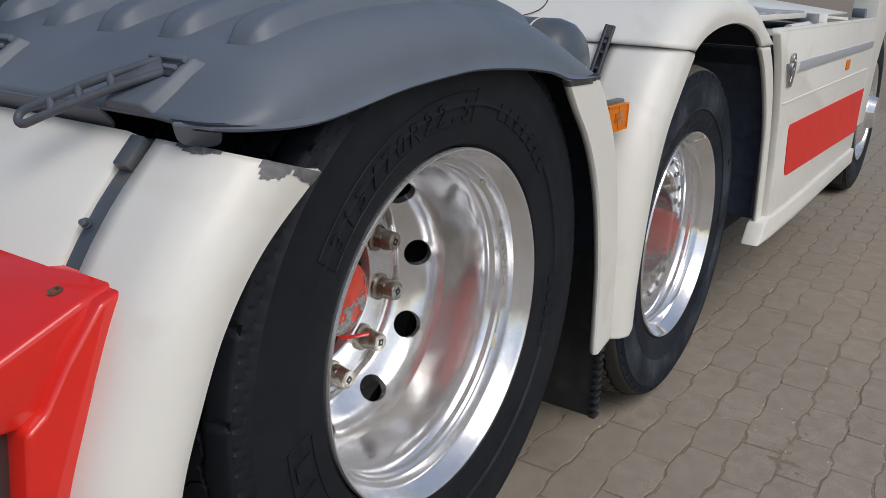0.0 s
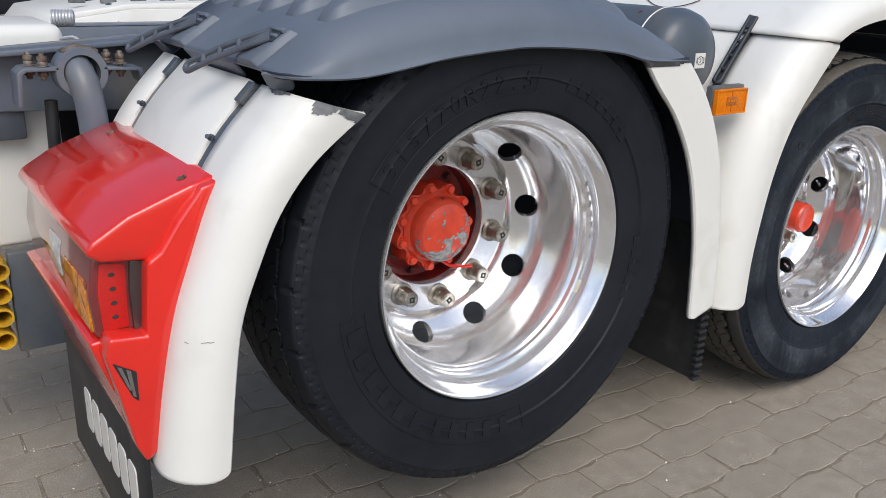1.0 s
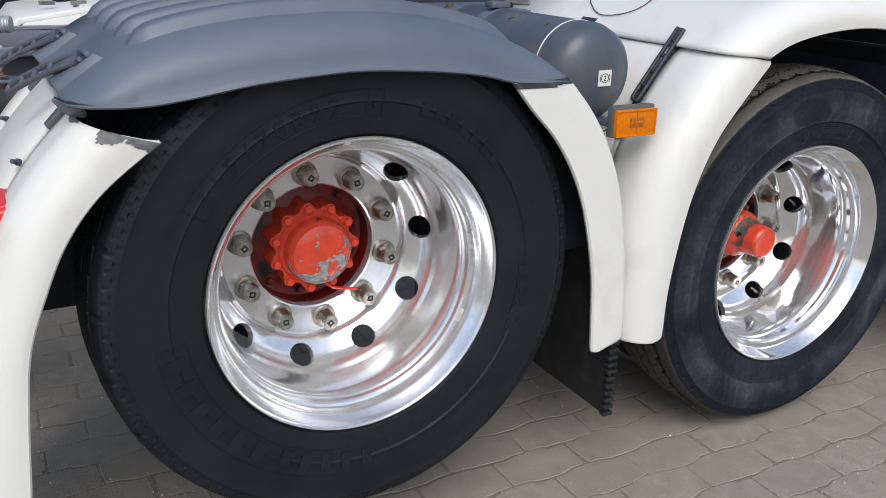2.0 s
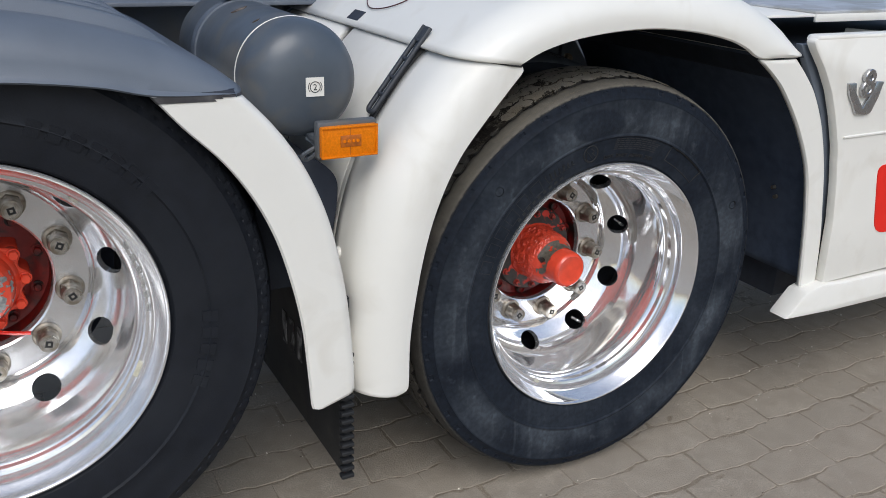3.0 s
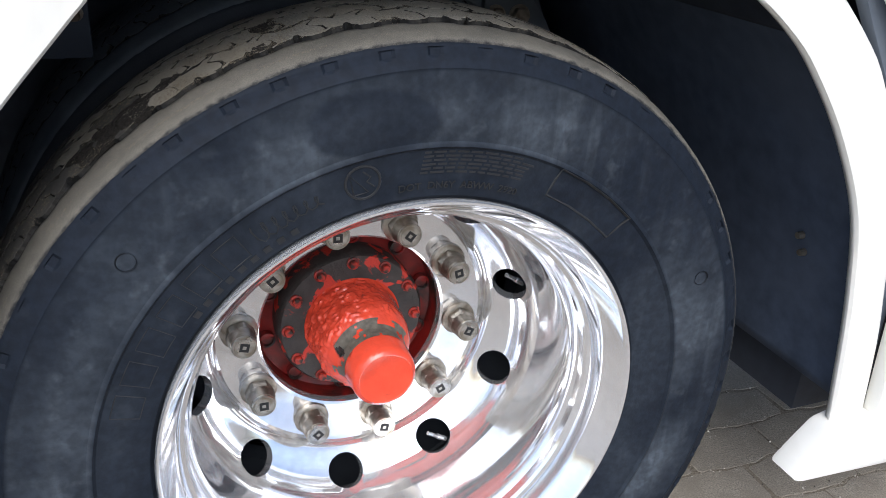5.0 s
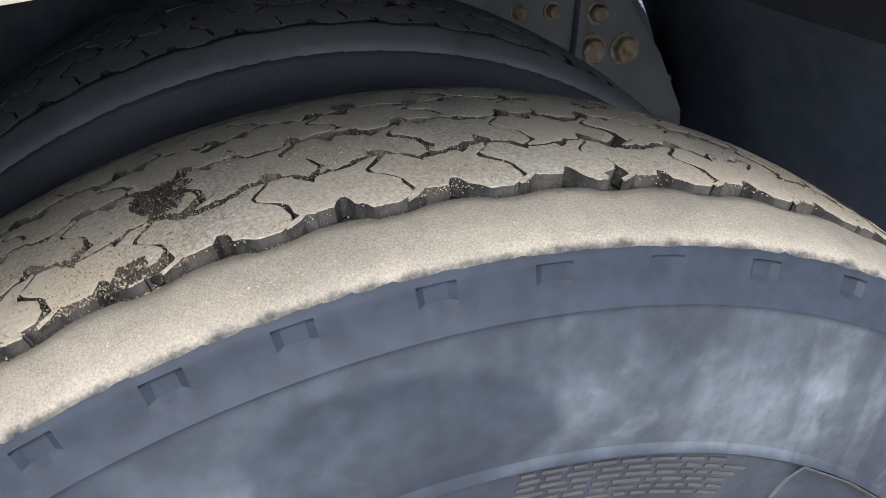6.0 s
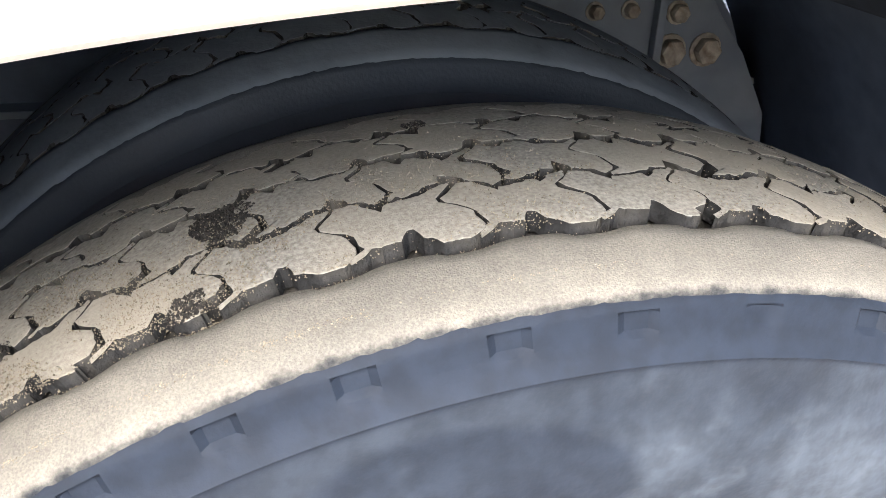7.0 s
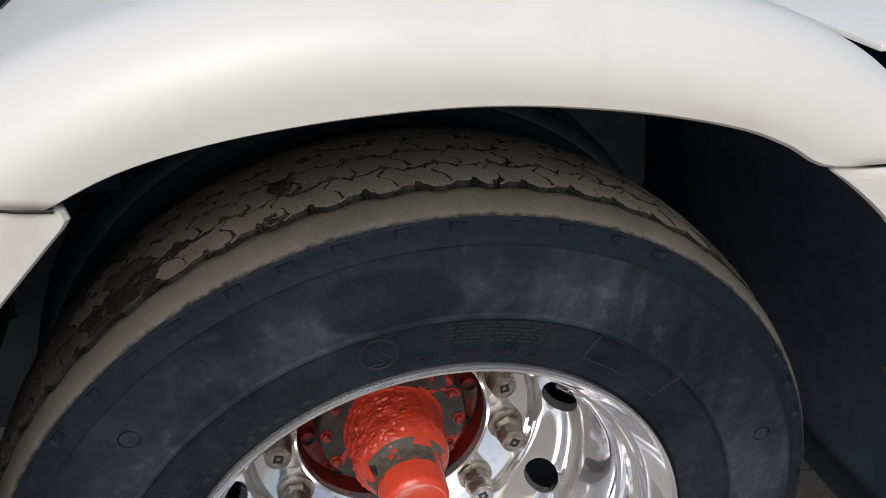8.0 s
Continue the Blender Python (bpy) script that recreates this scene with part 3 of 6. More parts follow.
def tyre(x, z, y0, top, side_mat, tread_mat, groove_mat, label, rows, pitches, amp, gap, notches, depth=0.013, width=0.28, sink=0.0, phase=0.0, rib_mat=None, ladder=False, low_mat=None, plain=False):
    """A truck tyre: carcass with sidewalls, two shoulder ribs and rows of tread blocks. y0: its outer face."""
    w = width
    inner_top = top - depth
    sw = [(0.296, 0.036), (0.300, 0.022), (0.306, 0.014), (0.318, 0.011), (0.360, 0.0062), (0.3635, 0.0022), (0.369, 0.0038), (0.385, 0.001), (0.41, 0.0),
          (0.4425, 0.0030), (0.4448, 0.0022), (0.4480, 0.0046), (0.4540, 0.0074), (0.4562, 0.0081), (0.4632, 0.0100), (0.4646, 0.0104), (0.4668, 0.0117), (0.4684, 0.0138)]
    prof = [(r + (top - 0.4895) * max((r - 0.3) / 0.19, 0), y) for r, y in sw]
    count = notches * 16
    hit = random.Random(4)
    depths = [hit.choice((0.0014, 0.0024, 0.0028, 0.003, 0.0026)) for k in range(notches)]
    places = [hit.randint(-1, 1) for k in range(notches)]

    def push(i, k):
        if ladder:
            return (0, 0.0026 if (i in (14, 15, 16) and k % 8 in (0, 1)) or (i in (12,) and k % 8 in (4, 5)) else 0)
        if plain:
            return (0, 0)
        c, q = divmod((k + 1) % count, 16)
        if i in (13, 14) and 6 + places[c] <= q <= 9 + places[c]:
            return (0, depths[c])
        return (0, 0)

    body = ribbed(prof + [(inner_top - 0.010, 0.045), (inner_top - 0.004, 0.09), (inner_top, w / 2 + 0.01), (inner_top - 0.004, w - 0.07), (inner_top - 0.010, w - 0.025)]
                  + [(r, w + 0.02 - y) for r, y in reversed(prof)], count, push)
    for f in body.faces:
        c = f.calc_center_median()
        f.material_index = 1 if 0.03 < c.y < w - 0.01 and math.hypot(c.x, c.z) > 0.42 else 0
    ob = part("tyre", body, [side_mat, groove_mat], truck, label, at=(x, y0, z), sharp=26)
    # shoulder ribs
    for far in (0, 1):
        bm = bmesh.new()
        rings = []
        n = pitches * 12
        for k in range(n):
            a = 2 * math.pi * k / n + phase
            edge = 0.052 + 0.55 * zig((k % 12) / 12 + 0.5, amp, 0.35) - gap * 0.8 - 0.002
            e0, w0 = prof[-1][0], 0.0009 * noise.noise(Vector((math.cos(a), math.sin(a), far)) * 60)
            pts = [(e0 - 0.0026, 0.0122), (e0 + 0.0006 + w0, 0.0132 - w0), (e0 + 0.0030 + w0, 0.0152 - w0), (e0 + 0.0055, 0.0195), (e0 + 0.0075, 0.027), (crown(edge - 0.002, top, w) - sink * 0.85, (edge + 0.029) / 2), (crown(edge - 0.002, top, w) - sink, edge - 0.0012), (crown(edge, top, w) - sink - 0.0012, edge), (inner_top - 0.009, edge + 0.0015)]
            if ladder and k % 24 in (0, 1):
                pts = [(r - 0.004, y + 0.005) if y < 0.03 else (r, y) for r, y in pts]
            if far:
                pts = [(r, w + 0.02 - y) for r, y in pts]
            rings.append([bm.verts.new((r * math.sin(a), y, r * math.cos(a))) for r, y in pts])
        for k in range(n):
            r0, r1 = rings[k], rings[(k + 1) % n]
            for i in range(len(r0) - 1):
                bm.faces.new((r0[i], r0[i + 1], r1[i + 1], r1[i])).material_index = int(i == len(r0) - 2)
        bmesh.ops.recalc_face_normals(bm, faces=bm.faces)
        part("shoulder_rib", bm, [rib_mat or tread_mat, groove_mat], ob, at=(x, y0, z), sharp=50)
    pitch = 2 * math.pi * top / pitches
    edges = [0.052 + (w + 0.02 - 0.104) * k / rows for k in range(rows + 1)]
    for r in range(rows):
        shifts = (0.35 + 0.41 * r + 0.35 * (r % 3), 0.35 + 0.41 * (r + 1) + 0.35 * (r % 3))
        made = {}
        for k in range(pitches):
            turn = Matrix.Rotation(2 * math.pi * (k + 0.35 * (r % 3)) / pitches + phase, 4, "Y")
            kind = (k * 7 + r * 3) % 11
            # only blocks near the top get tread_mat, the others the darker low_mat
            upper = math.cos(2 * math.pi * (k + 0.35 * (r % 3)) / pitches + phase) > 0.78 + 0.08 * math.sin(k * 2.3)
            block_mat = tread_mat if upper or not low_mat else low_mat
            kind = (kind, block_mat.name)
            if kind not in made:
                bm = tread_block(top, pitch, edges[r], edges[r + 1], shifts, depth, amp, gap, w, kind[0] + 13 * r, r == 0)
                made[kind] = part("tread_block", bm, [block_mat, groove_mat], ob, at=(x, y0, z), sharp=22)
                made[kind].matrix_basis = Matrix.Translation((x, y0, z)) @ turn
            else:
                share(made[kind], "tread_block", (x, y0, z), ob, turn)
    return ob


RIM_PROFILE = [(0.2925, 0.040), (0.2970, 0.012), (0.2980, 0.004), (0.2963, 0.0), (0.2937, 0.0003), (0.2918, 0.0025), (0.2902, 0.0055), (0.2795, 0.0265), (0.2762, 0.030), (0.2748, 0.0345), (0.2735, 0.044), (0.2705, 0.050), (0.2655, 0.052), (0.2625, 0.056), (0.2615, 0.066),
               (0.2575, 0.071), (0.2545, 0.078), (0.2535, 0.095), (0.255, 0.12), (0.2575, 0.145), (0.2595, 0.165), (0.2600, 0.180)]
DISC_PROFILE = [(0.2600, 0.180), (0.2592, 0.189), (0.2578, 0.197), (0.2555, 0.205), (0.2525, 0.212), (0.249, 0.2185), (0.245, 0.2245), (0.2405, 0.230), (0.2355, 0.2345), (0.2305, 0.2385), (0.2255, 0.242), (0.2205, 0.2455), (0.2155, 0.249),
                (0.2105, 0.253), (0.207, 0.2575), (0.205, 0.2625), (0.2035, 0.2665), (0.200, 0.2695), (0.190, 0.2705), (0.165, 0.271), (0.142, 0.271), (0.1385, 0.2735), (0.1375, 0.28), (0.1375, 0.30)]


def alloy_wheel(x, z, y0, bolt_angle, hole_angle, label, mat, holes=10, flange=0.0):
    """A deep polished wheel with hand holes, its nuts on studs."""
    bm = ribbed([(r + flange if r > 0.29 else r, y) for r, y in RIM_PROFILE], 128)
    disc = ribbed(DISC_PROFILE, 300)
    dead, sites = [], []
    for h in range(holes):
        a = hole_angle + 2 * math.pi * h / holes
        sites.append(Vector((0.2385 * math.cos(a), 0.2315, 0.2385 * math.sin(a))))
    for f in disc.faces:
        c = f.calc_center_median()
        if any((c - s).length < 0.0265 for s in sites):
            dead.append(f)
    bmesh.ops.delete(disc, geom=dead, context="FACES")
    rim_edges = [e for e in disc.edges if e.is_boundary and any((e.verts[0].co - s).length < 0.034 for s in sites)]
    for v in {v for e in rim_edges for v in e.verts}:
        s = min(sites, key=lambda q: (q - v.co).length)
        v.co = s + (v.co - s).normalized() * 0.0275
    made = bmesh.ops.extrude_edge_only(disc, edges=rim_edges)
    for v in (g for g in made["geom"] if isinstance(g, bmesh.types.BMVert)):
        s = min(sites, key=lambda q: (q - v.co).length)
        out = Vector((s.x, 0, s.z)).normalized()
        v.co += Vector((0, 0.014, 0)) + out * 0.009
    bmesh.ops.recalc_face_normals(disc, faces=disc.faces)
    both = joined(bm, disc)
    bmesh.ops.remove_doubles(both, verts=both.verts[:], dist=0.0)
    ob = part("wheel_rim", both, mat, truck, label, at=(x, y0, z), sharp=28)
    # a brake drum closes the wheel behind its hand holes
    part("brake_drum", spun([(0.145, 0.36), (0.145, 0.305), (0.20, 0.305), (0.205, 0.31), (0.255, 0.32), (0.262, 0.36), (0.262, 0.42), (0.0, 0.42)], 48), LINER, ob, "dark brake drum behind the wheel", at=(x, y0, z))
    nut_profile = [(0.0265, 0.0), (0.0265, -0.005), (0.0235, -0.0075), (0.020, -0.0085)]
    cap_profile = [(0.0176, -0.0425), (0.0176, -0.0450), (0.0166, -0.0466), (0.0150, -0.0466), (0.0146, -0.0459), (0.0138, -0.0459), (0.0134, -0.0466), (0.0, -0.0466)]
    first = None
    for k in range(10):
        a = bolt_angle + 2 * math.pi * k / 10
        at = (x + 0.1675 * math.cos(a), y0 + 0.2705, z + 0.1675 * math.sin(a))
        if first is None:
            bm = joined(spun(nut_profile + [(0.0, -0.0085)], 24), hexagon(0.0215, -0.026, -0.005), spun([(0.0200, -0.024), (0.0190, -0.030), (0.0182, -0.0425), (0.0, -0.0425)], 24))
            first = part("wheel_nut", bm, STEEL, ob, "dull brownish steel wheel nut with a bright cap", at=at, sharp=30)
            cap = part("nut_cap", joined(spun(cap_profile, 24), box(-0.0018, 0.0018, -0.0474, -0.0455, -0.0018, 0.0018, 0)), CAP_STEEL, ob, "bright worn cap on the stud", at=at, sharp=30)
            mark = part("cap_mark", joined(*[moved(box(-0.0064, 0.0064, -0.0471, -0.0460, 0.0026, 0.0064, 0), Matrix.Rotation(math.pi / 2 * i, 4, "Y")) for i in range(4)]), BLACK, ob, at=at)
        else:
            turn = Matrix.Rotation(0.9 * k, 4, "Y")
            share(mark, "cap_mark", at, ob, turn)
            share(first, "wheel_nut", at, ob, turn)
            share(cap, "nut_cap", at, ob, turn)
    return ob


def ring_of(bm, n, radius, y, start, parent, mat, at):
    """n bolts round an axle, on one mesh."""
    first = None
    for k in range(n):
        a = start + 2 * math.pi * k / n
        spot = Vector(at) + Vector((radius * math.cos(a), y, radius * math.sin(a)))
        if first is None:
            first = part("hub_bolt", bm, mat, parent, at=spot)
        else:
            share(first, "hub_bolt", spot, parent, Matrix.Rotation(a * 1.7, 4, "Y"))


def rear_hub(x, z, y0):
    """A red hub with a scalloped cap, its nose scraped to bare metal."""
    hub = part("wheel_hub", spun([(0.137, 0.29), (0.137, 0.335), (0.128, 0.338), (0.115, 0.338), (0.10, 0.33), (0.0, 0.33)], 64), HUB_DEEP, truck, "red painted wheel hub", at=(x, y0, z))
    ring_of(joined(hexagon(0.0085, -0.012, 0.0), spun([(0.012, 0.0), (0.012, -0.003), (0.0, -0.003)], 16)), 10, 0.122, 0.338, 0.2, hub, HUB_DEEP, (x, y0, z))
    lobes = []
    for k in range(110):
        a = 2 * math.pi * k / 110
        r = 0.0935 + 0.0085 * math.cos(11 * a)
        lobes.append((r * math.cos(a), r * math.sin(a)))
    part("hub_cap", joined(slab(lobes, 0.264, 0.332, 0.003, 1), spun([(0.082, 0.262), (0.079, 0.256), (0.074, 0.250), (0.072, 0.236), (0.069, 0.222), (0.063, 0.214), (0.05, 0.209), (0.03, 0.2065), (0.0, 0.206)], 64)), HUB_RED, hub, "red hub cap scraped to bare grey metal", at=(x, y0, z), sharp=30)
    nose = spun([(0.0715, 0.236), (0.0685, 0.222), (0.0625, 0.214), (0.05, 0.209), (0.03, 0.2065), (0.012, 0.206)], 40)
    bmesh.ops.subdivide_edges(nose, edges=nose.edges[:], cuts=3, use_grid_fill=True)
    nose.normal_update()
    worn = [f for f in nose.faces if noise.noise(f.calc_center_median() * 45) + 0.7 * noise.noise(f.calc_center_median() * 130) < 0.22 + (f.calc_center_median().z + 0.012) * 9 - f.calc_center_median().x * 2.5]
    bmesh.ops.delete(nose, geom=worn, context="FACES")
    for v in nose.verts:
        v.co.y -= 0.0008
        v.co.x, v.co.z = v.co.x * 1.012, v.co.z * 1.012
    part("scraped_metal", nose, BARE, hub, "bare scraped metal on the hub nose", at=(x, y0, z))
    ring_of(joined(hexagon(0.0098, -0.011, 0.003), spun([(0.012, 0.003), (0.012, -0.001), (0.0, -0.001)], 14)), 11, 0.0905, 0.262, 0.0, hub, HUB_RED, (x, y0, z))
    part("torn_paint_strip", tube([(0.02, 0.256, -0.084), (0.035, 0.245, -0.094), (0.055, 0.236, -0.096), (0.085, 0.23, -0.099)], 0.004, 6), RED, hub, "strip of torn red film", at=(x, y0, z))
    return hub


def drive_hub(x, z, y0):
    """A red driven hub with a greasy bolted ring and a stepped nose."""
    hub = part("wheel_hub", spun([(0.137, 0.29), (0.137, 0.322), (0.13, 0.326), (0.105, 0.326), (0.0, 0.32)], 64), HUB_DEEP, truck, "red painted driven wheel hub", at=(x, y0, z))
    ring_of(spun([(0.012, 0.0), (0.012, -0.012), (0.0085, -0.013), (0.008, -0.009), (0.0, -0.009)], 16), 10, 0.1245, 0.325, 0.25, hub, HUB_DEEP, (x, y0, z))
    part("hub_ring", spun([(0.110, 0.326), (0.110, 0.288), (0.106, 0.282), (0.09, 0.280), (0.06, 0.279)], 64), HUB_BLACK, hub, "greasy black ring with flaking red paint", at=(x, y0, z))
    ring_of(joined(spun([(0.0092, 0.001), (0.0092, -0.0025), (0.008, -0.003), (0.0, -0.003)], 18), hexagon(0.0072, -0.010, -0.002)), 12, 0.0965, 0.281, 0.0, hub, HUB_WORN, (x, y0, z))
    line = along([(0.073, 0.279), (0.0695, 0.274), (0.0680, 0.262), (0.0668, 0.240), (0.0650, 0.215), (0.0610, 0.201), (0.0545, 0.191), (0.0485, 0.184), (0.0458, 0.178)], 70)
    nose = spun([tuple(p) for p in line] + [(0.0448, 0.133), (0.0428, 0.1265), (0.0375, 0.1225), (0.035, 0.1240), (0.0, 0.1240)], 220)
    for v in nose.verts:
        rad = math.hypot(v.co.x, v.co.z)
        if 0.190 < v.co.y < 0.279 and rad > 0.052:
            rough = 0.12 + 1.0 * min(max(0.45 + v.co.z * 9 - v.co.x * 22 + 0.8 * noise.noise(v.co * 25), 0), 1)
            fade = min((v.co.y - 0.190) / 0.012, (0.28 - v.co.y) / 0.004, 1)
            lump = 0.003 * noise.noise(v.co * 60) + 0.0042 * abs(noise.noise(v.co * 130)) + 0.0026 * abs(noise.noise(v.co * 290))
            f = 1 + rough * fade * lump / rad
            v.co.x, v.co.z, v.co.y = v.co.x * f, v.co.z * f, v.co.y - rough * fade * lump * 0.5
    part("hub_nose", nose, HUB_RED, hub, "thickly painted red hub nose", at=(x, y0, z), sharp=60)
    def v_bias(f):
        c = f.calc_center_median()
        return 0.35 * min(max(c.z * 25, -1), 1)

    chips = spun([(0.0550, 0.1915), (0.0488, 0.1843), (0.0460, 0.178), (0.0455, 0.160)], 60)
    bmesh.ops.subdivide_edges(chips, edges=chips.edges[:], cuts=2, use_grid_fill=True)
    bmesh.ops.delete(chips, geom=[f for f in chips.faces if noise.noise(f.calc_center_median() * 40 + Vector((2, 0, 1))) + 0.25 * noise.noise(f.calc_center_median() * 160) < 0.16 - v_bias(f)], context="FACES")
    for v in chips.verts:
        v.co.x, v.co.z, v.co.y = v.co.x * 1.02, v.co.z * 1.02, v.co.y - 0.0006
    part("scraped_metal", chips, CHIP, hub, "bare olive chips on the hub nose", at=(x, y0, z))
    return hub


# wheels
rear_tyre = tyre(AX, AZ, -0.020, 0.4925, RUBBER, RUBBER, RUBBER, "black tyre with shallow shoulder blocks", 4, 50, 0.004, 0.003, 50, ladder=True)
rear_rim = alloy_wheel(AX, AZ, -0.008, radians(-120), radians(-102), "polished alloy wheel of the raised rear axle", ALU_SATIN)
rear_hub(AX, AZ, -0.004)
drive_tyre = tyre(BX, BZ, 0.002, 0.4905, SIDEWALL, TREAD, GROOVE, "worn tyre with a dusty cracked tread", 4, 59, 0.005, 0.0021, 54, depth=0.0095, width=0.228, sink=0.0025, phase=radians(3.2), rib_mat=SHOULDER, low_mat=TREAD_LOW)
drive_rim = alloy_wheel(BX, BZ, 0.010, radians(-149.5), radians(-131.5), "polished alloy wheel of the driven axle", ALU, flange=0.0035)
drive_hub(BX, BZ, 0.006)


def rim_sticker(wheel, x, z, y0, angle, half, p, q, mat, label, oval=True):
    """A small sticker on the turned face between the profile points p and q."""
    bm = bmesh.new()
    p, q = Vector(p), Vector(q)
    side = Vector((-(q - p).y, (q - p).x)).normalized() * 0.0007
    if side.y > 0:
        side = -side
    turn = [2 * math.pi * k / 24 for k in range(24)] if oval else [math.pi / 4 + math.pi / 2 * k for k in range(4)]
    size = 1.0 if oval else math.sqrt(2)
    low, top = [], []
    for lift, row in ((0.2, low), (1.0, top)):
        for w in turn:
            c, a = p.lerp(q, 0.5 + 0.5 * size * math.sin(w)) + side * lift, radians(angle + half * size * math.cos(w))
            row.append(bm.verts.new((c.x * math.cos(a), c.y, c.x * math.sin(a))))
    bm.faces.new(top)
    for k in range(len(turn)):
        bm.faces.new((low[k], low[k - 1], top[k - 1], top[k]))
    bmesh.ops.recalc_face_normals(bm, faces=bm.faces)
    return part("rim_sticker", bm, mat, wheel, label, at=(x, y0, z))


rim_sticker(rear_rim, AX, AZ, -0.008, 50.5, 1.9, (0.2725, 0.0468), (0.2665, 0.0516), STICKER, "small yellowed oval sticker")
rim_sticker(rear_rim, AX, AZ, -0.008, -26, 3.2, (0.2728, 0.046), (0.2660, 0.0518), STICKER, "small yellowed sticker", False)
for k in range(6):
    for row in range(3):
        rim_sticker(rear_rim, AX, AZ, -0.008, 26 - 5.2 * k - 0.4 * row, 1.7 - 0.3 * ((k + row) % 3), (0.2722 - 0.0022 * row, 0.0472 + 0.0016 * row), (0.2708 - 0.0022 * row, 0.0483 + 0.0016 * row), PRINT_GREY, "", False).name = "stamped_print_bar"
rim_sticker(drive_rim, BX, BZ, 0.010, -40, 2.6, (0.2580, 0.150), (0.2594, 0.164), STICKER, "small pale oval sticker")
rim_sticker(drive_rim, BX, BZ, 0.010, -118, 1.6, (0.2725, 0.0468), (0.2665, 0.0516), STICKER, "small yellowed oval sticker")
for px, py, pz in ((1.524, 0.246, 0.552), (1.405, 0.235, 0.292)):
    part("valve_stem", joined(tube([(px - 0.012, py + 0.006, pz + 0.010), (px + 0.018, py + 0.010, pz - 0.010)], 0.0034, 8), tube([(px + 0.006, py + 0.0085, pz - 0.002), (px + 0.02, py + 0.0105, pz - 0.0115)], 0.0046, 8)), ALU, drive_rim, "thin valve stem")
# its side rubber is darker than its tread, with the gap's shade in it
inner = tyre(BX, BZ, 0.340, 0.4905, RUBBER_GREY, RUBBER_DUST, GROOVE, "dusty inner twin tyre", 4, 59, 0.005, 0.0004, 54, depth=0.003, phase=0.9, plain=True)
inner.name = "inner_tyre"


def grit(name, spots, mat, parent, label):
    """Many small stones as one object: spots of (place, size)."""
    rnd = random.Random(3)
    vs, fs = [], []
    shape = [(1, 0, 0), (-1, 0, 0), (0, 1, 0), (0, -1, 0), (0, 0, 1), (0, 0, -0.6)]
    tri = [(0, 2, 4), (2, 1, 4), (1, 3, 4), (3, 0, 4), (2, 0, 5), (1, 2, 5), (3, 1, 5), (0, 3, 5)]
    for place, size in spots:
        e = Euler((rnd.uniform(0, 6), rnd.uniform(0, 6), rnd.uniform(0, 6))).to_matrix()
        base = len(vs)
        for p in shape:
            q = e @ Vector((p[0] * rnd.uniform(0.6, 1.2), p[1] * rnd.uniform(0.6, 1.2), p[2] * rnd.uniform(0.5, 1.0))) * size
            vs.append(tuple(Vector(place) + q))
        fs += [tuple(base + i for i in t) for t in tri]
    me = bpy.data.meshes.new(name)
    me.from_pydata(vs, [], fs)
    me.materials.append(mat)
    ob = new(name, me)
    ob.parent = parent
    ob.matrix_parent_inverse = parent.matrix_basis.inverted()
    return tagged(ob, label, kind="stuff")


rnd = random.Random(11)
spots = []
rib_line = ((0.018, 0.4735), (0.027, 0.4768), (0.039, 0.4788), (0.0505, 0.4785))
while len(spots) < 30000:
    a = radians(rnd.gauss(116, 15)) if rnd.random() < 0.75 else radians(rnd.uniform(40, 155))
    v = 0.019 + abs(rnd.gauss(0, 0.06))
    if v > 0.215 or noise.noise(Vector((math.cos(a) * 9, math.sin(a) * 9, v * 34))) + 0.5 * noise.noise(Vector((math.cos(a) * 40, math.sin(a) * 40, v * 60))) < 0.02 - 0.4 * rnd.random() ** 2:
        continue
    r = crown(v, 0.4905) + rnd.choice((0.0004, 0.0002, 0.0, 0.0002, -0.006))
    if v < 0.05 and rnd.random() < 0.25:
        continue
    for (v0, r0), (v1, r1) in zip(rib_line, rib_line[1:]):
        if v0 <= v < v1:
            r = r0 + (r1 - r0) * (v - v0) / (v1 - v0)
    spots.append(((BX + r * math.cos(a), 0.002 + v, BZ + r * math.sin(a)), rnd.choice((0.0002, 0.00025, 0.0003, 0.00035, 0.0004, 0.0006))))
grit("tread_grit", spots, GRIT, drive_tyre, "pale sand and grit lying on the tread")

spots = []
for a0, a1, v0, v1, n in ((117.5, 137, 0.046, 0.094, 30000), (105.4, 109.2, 0.082, 0.128, 5000), (107.8, 111.2, 0.050, 0.072, 4500), (95, 97, 0.155, 0.175, 500)):
    for k in range(n):
        f, g = rnd.random(), rnd.random()
        a, v = radians(a0 + (a1 - a0) * f), v0 + (v1 - v0) * g
        if noise.noise(Vector((math.cos(a) * 24, math.sin(a) * 24, v * 40))) + 0.7 - 2.2 * max(abs(f - 0.5), abs(g - 0.5)) < 0.1 * rnd.random():
            continue
        r = crown(v, 0.4905) - rnd.choice((0.0, 0.0006, 0.002))
        spots.append(((BX + r * math.cos(a), 0.002 + v, BZ + r * math.sin(a)), rnd.choice((0.0003, 0.0005, 0.0007, 0.0009, 0.0013))))
grit("tread_dirt", spots, DIRT, drive_tyre, "dark gravel caught in the broken tread")

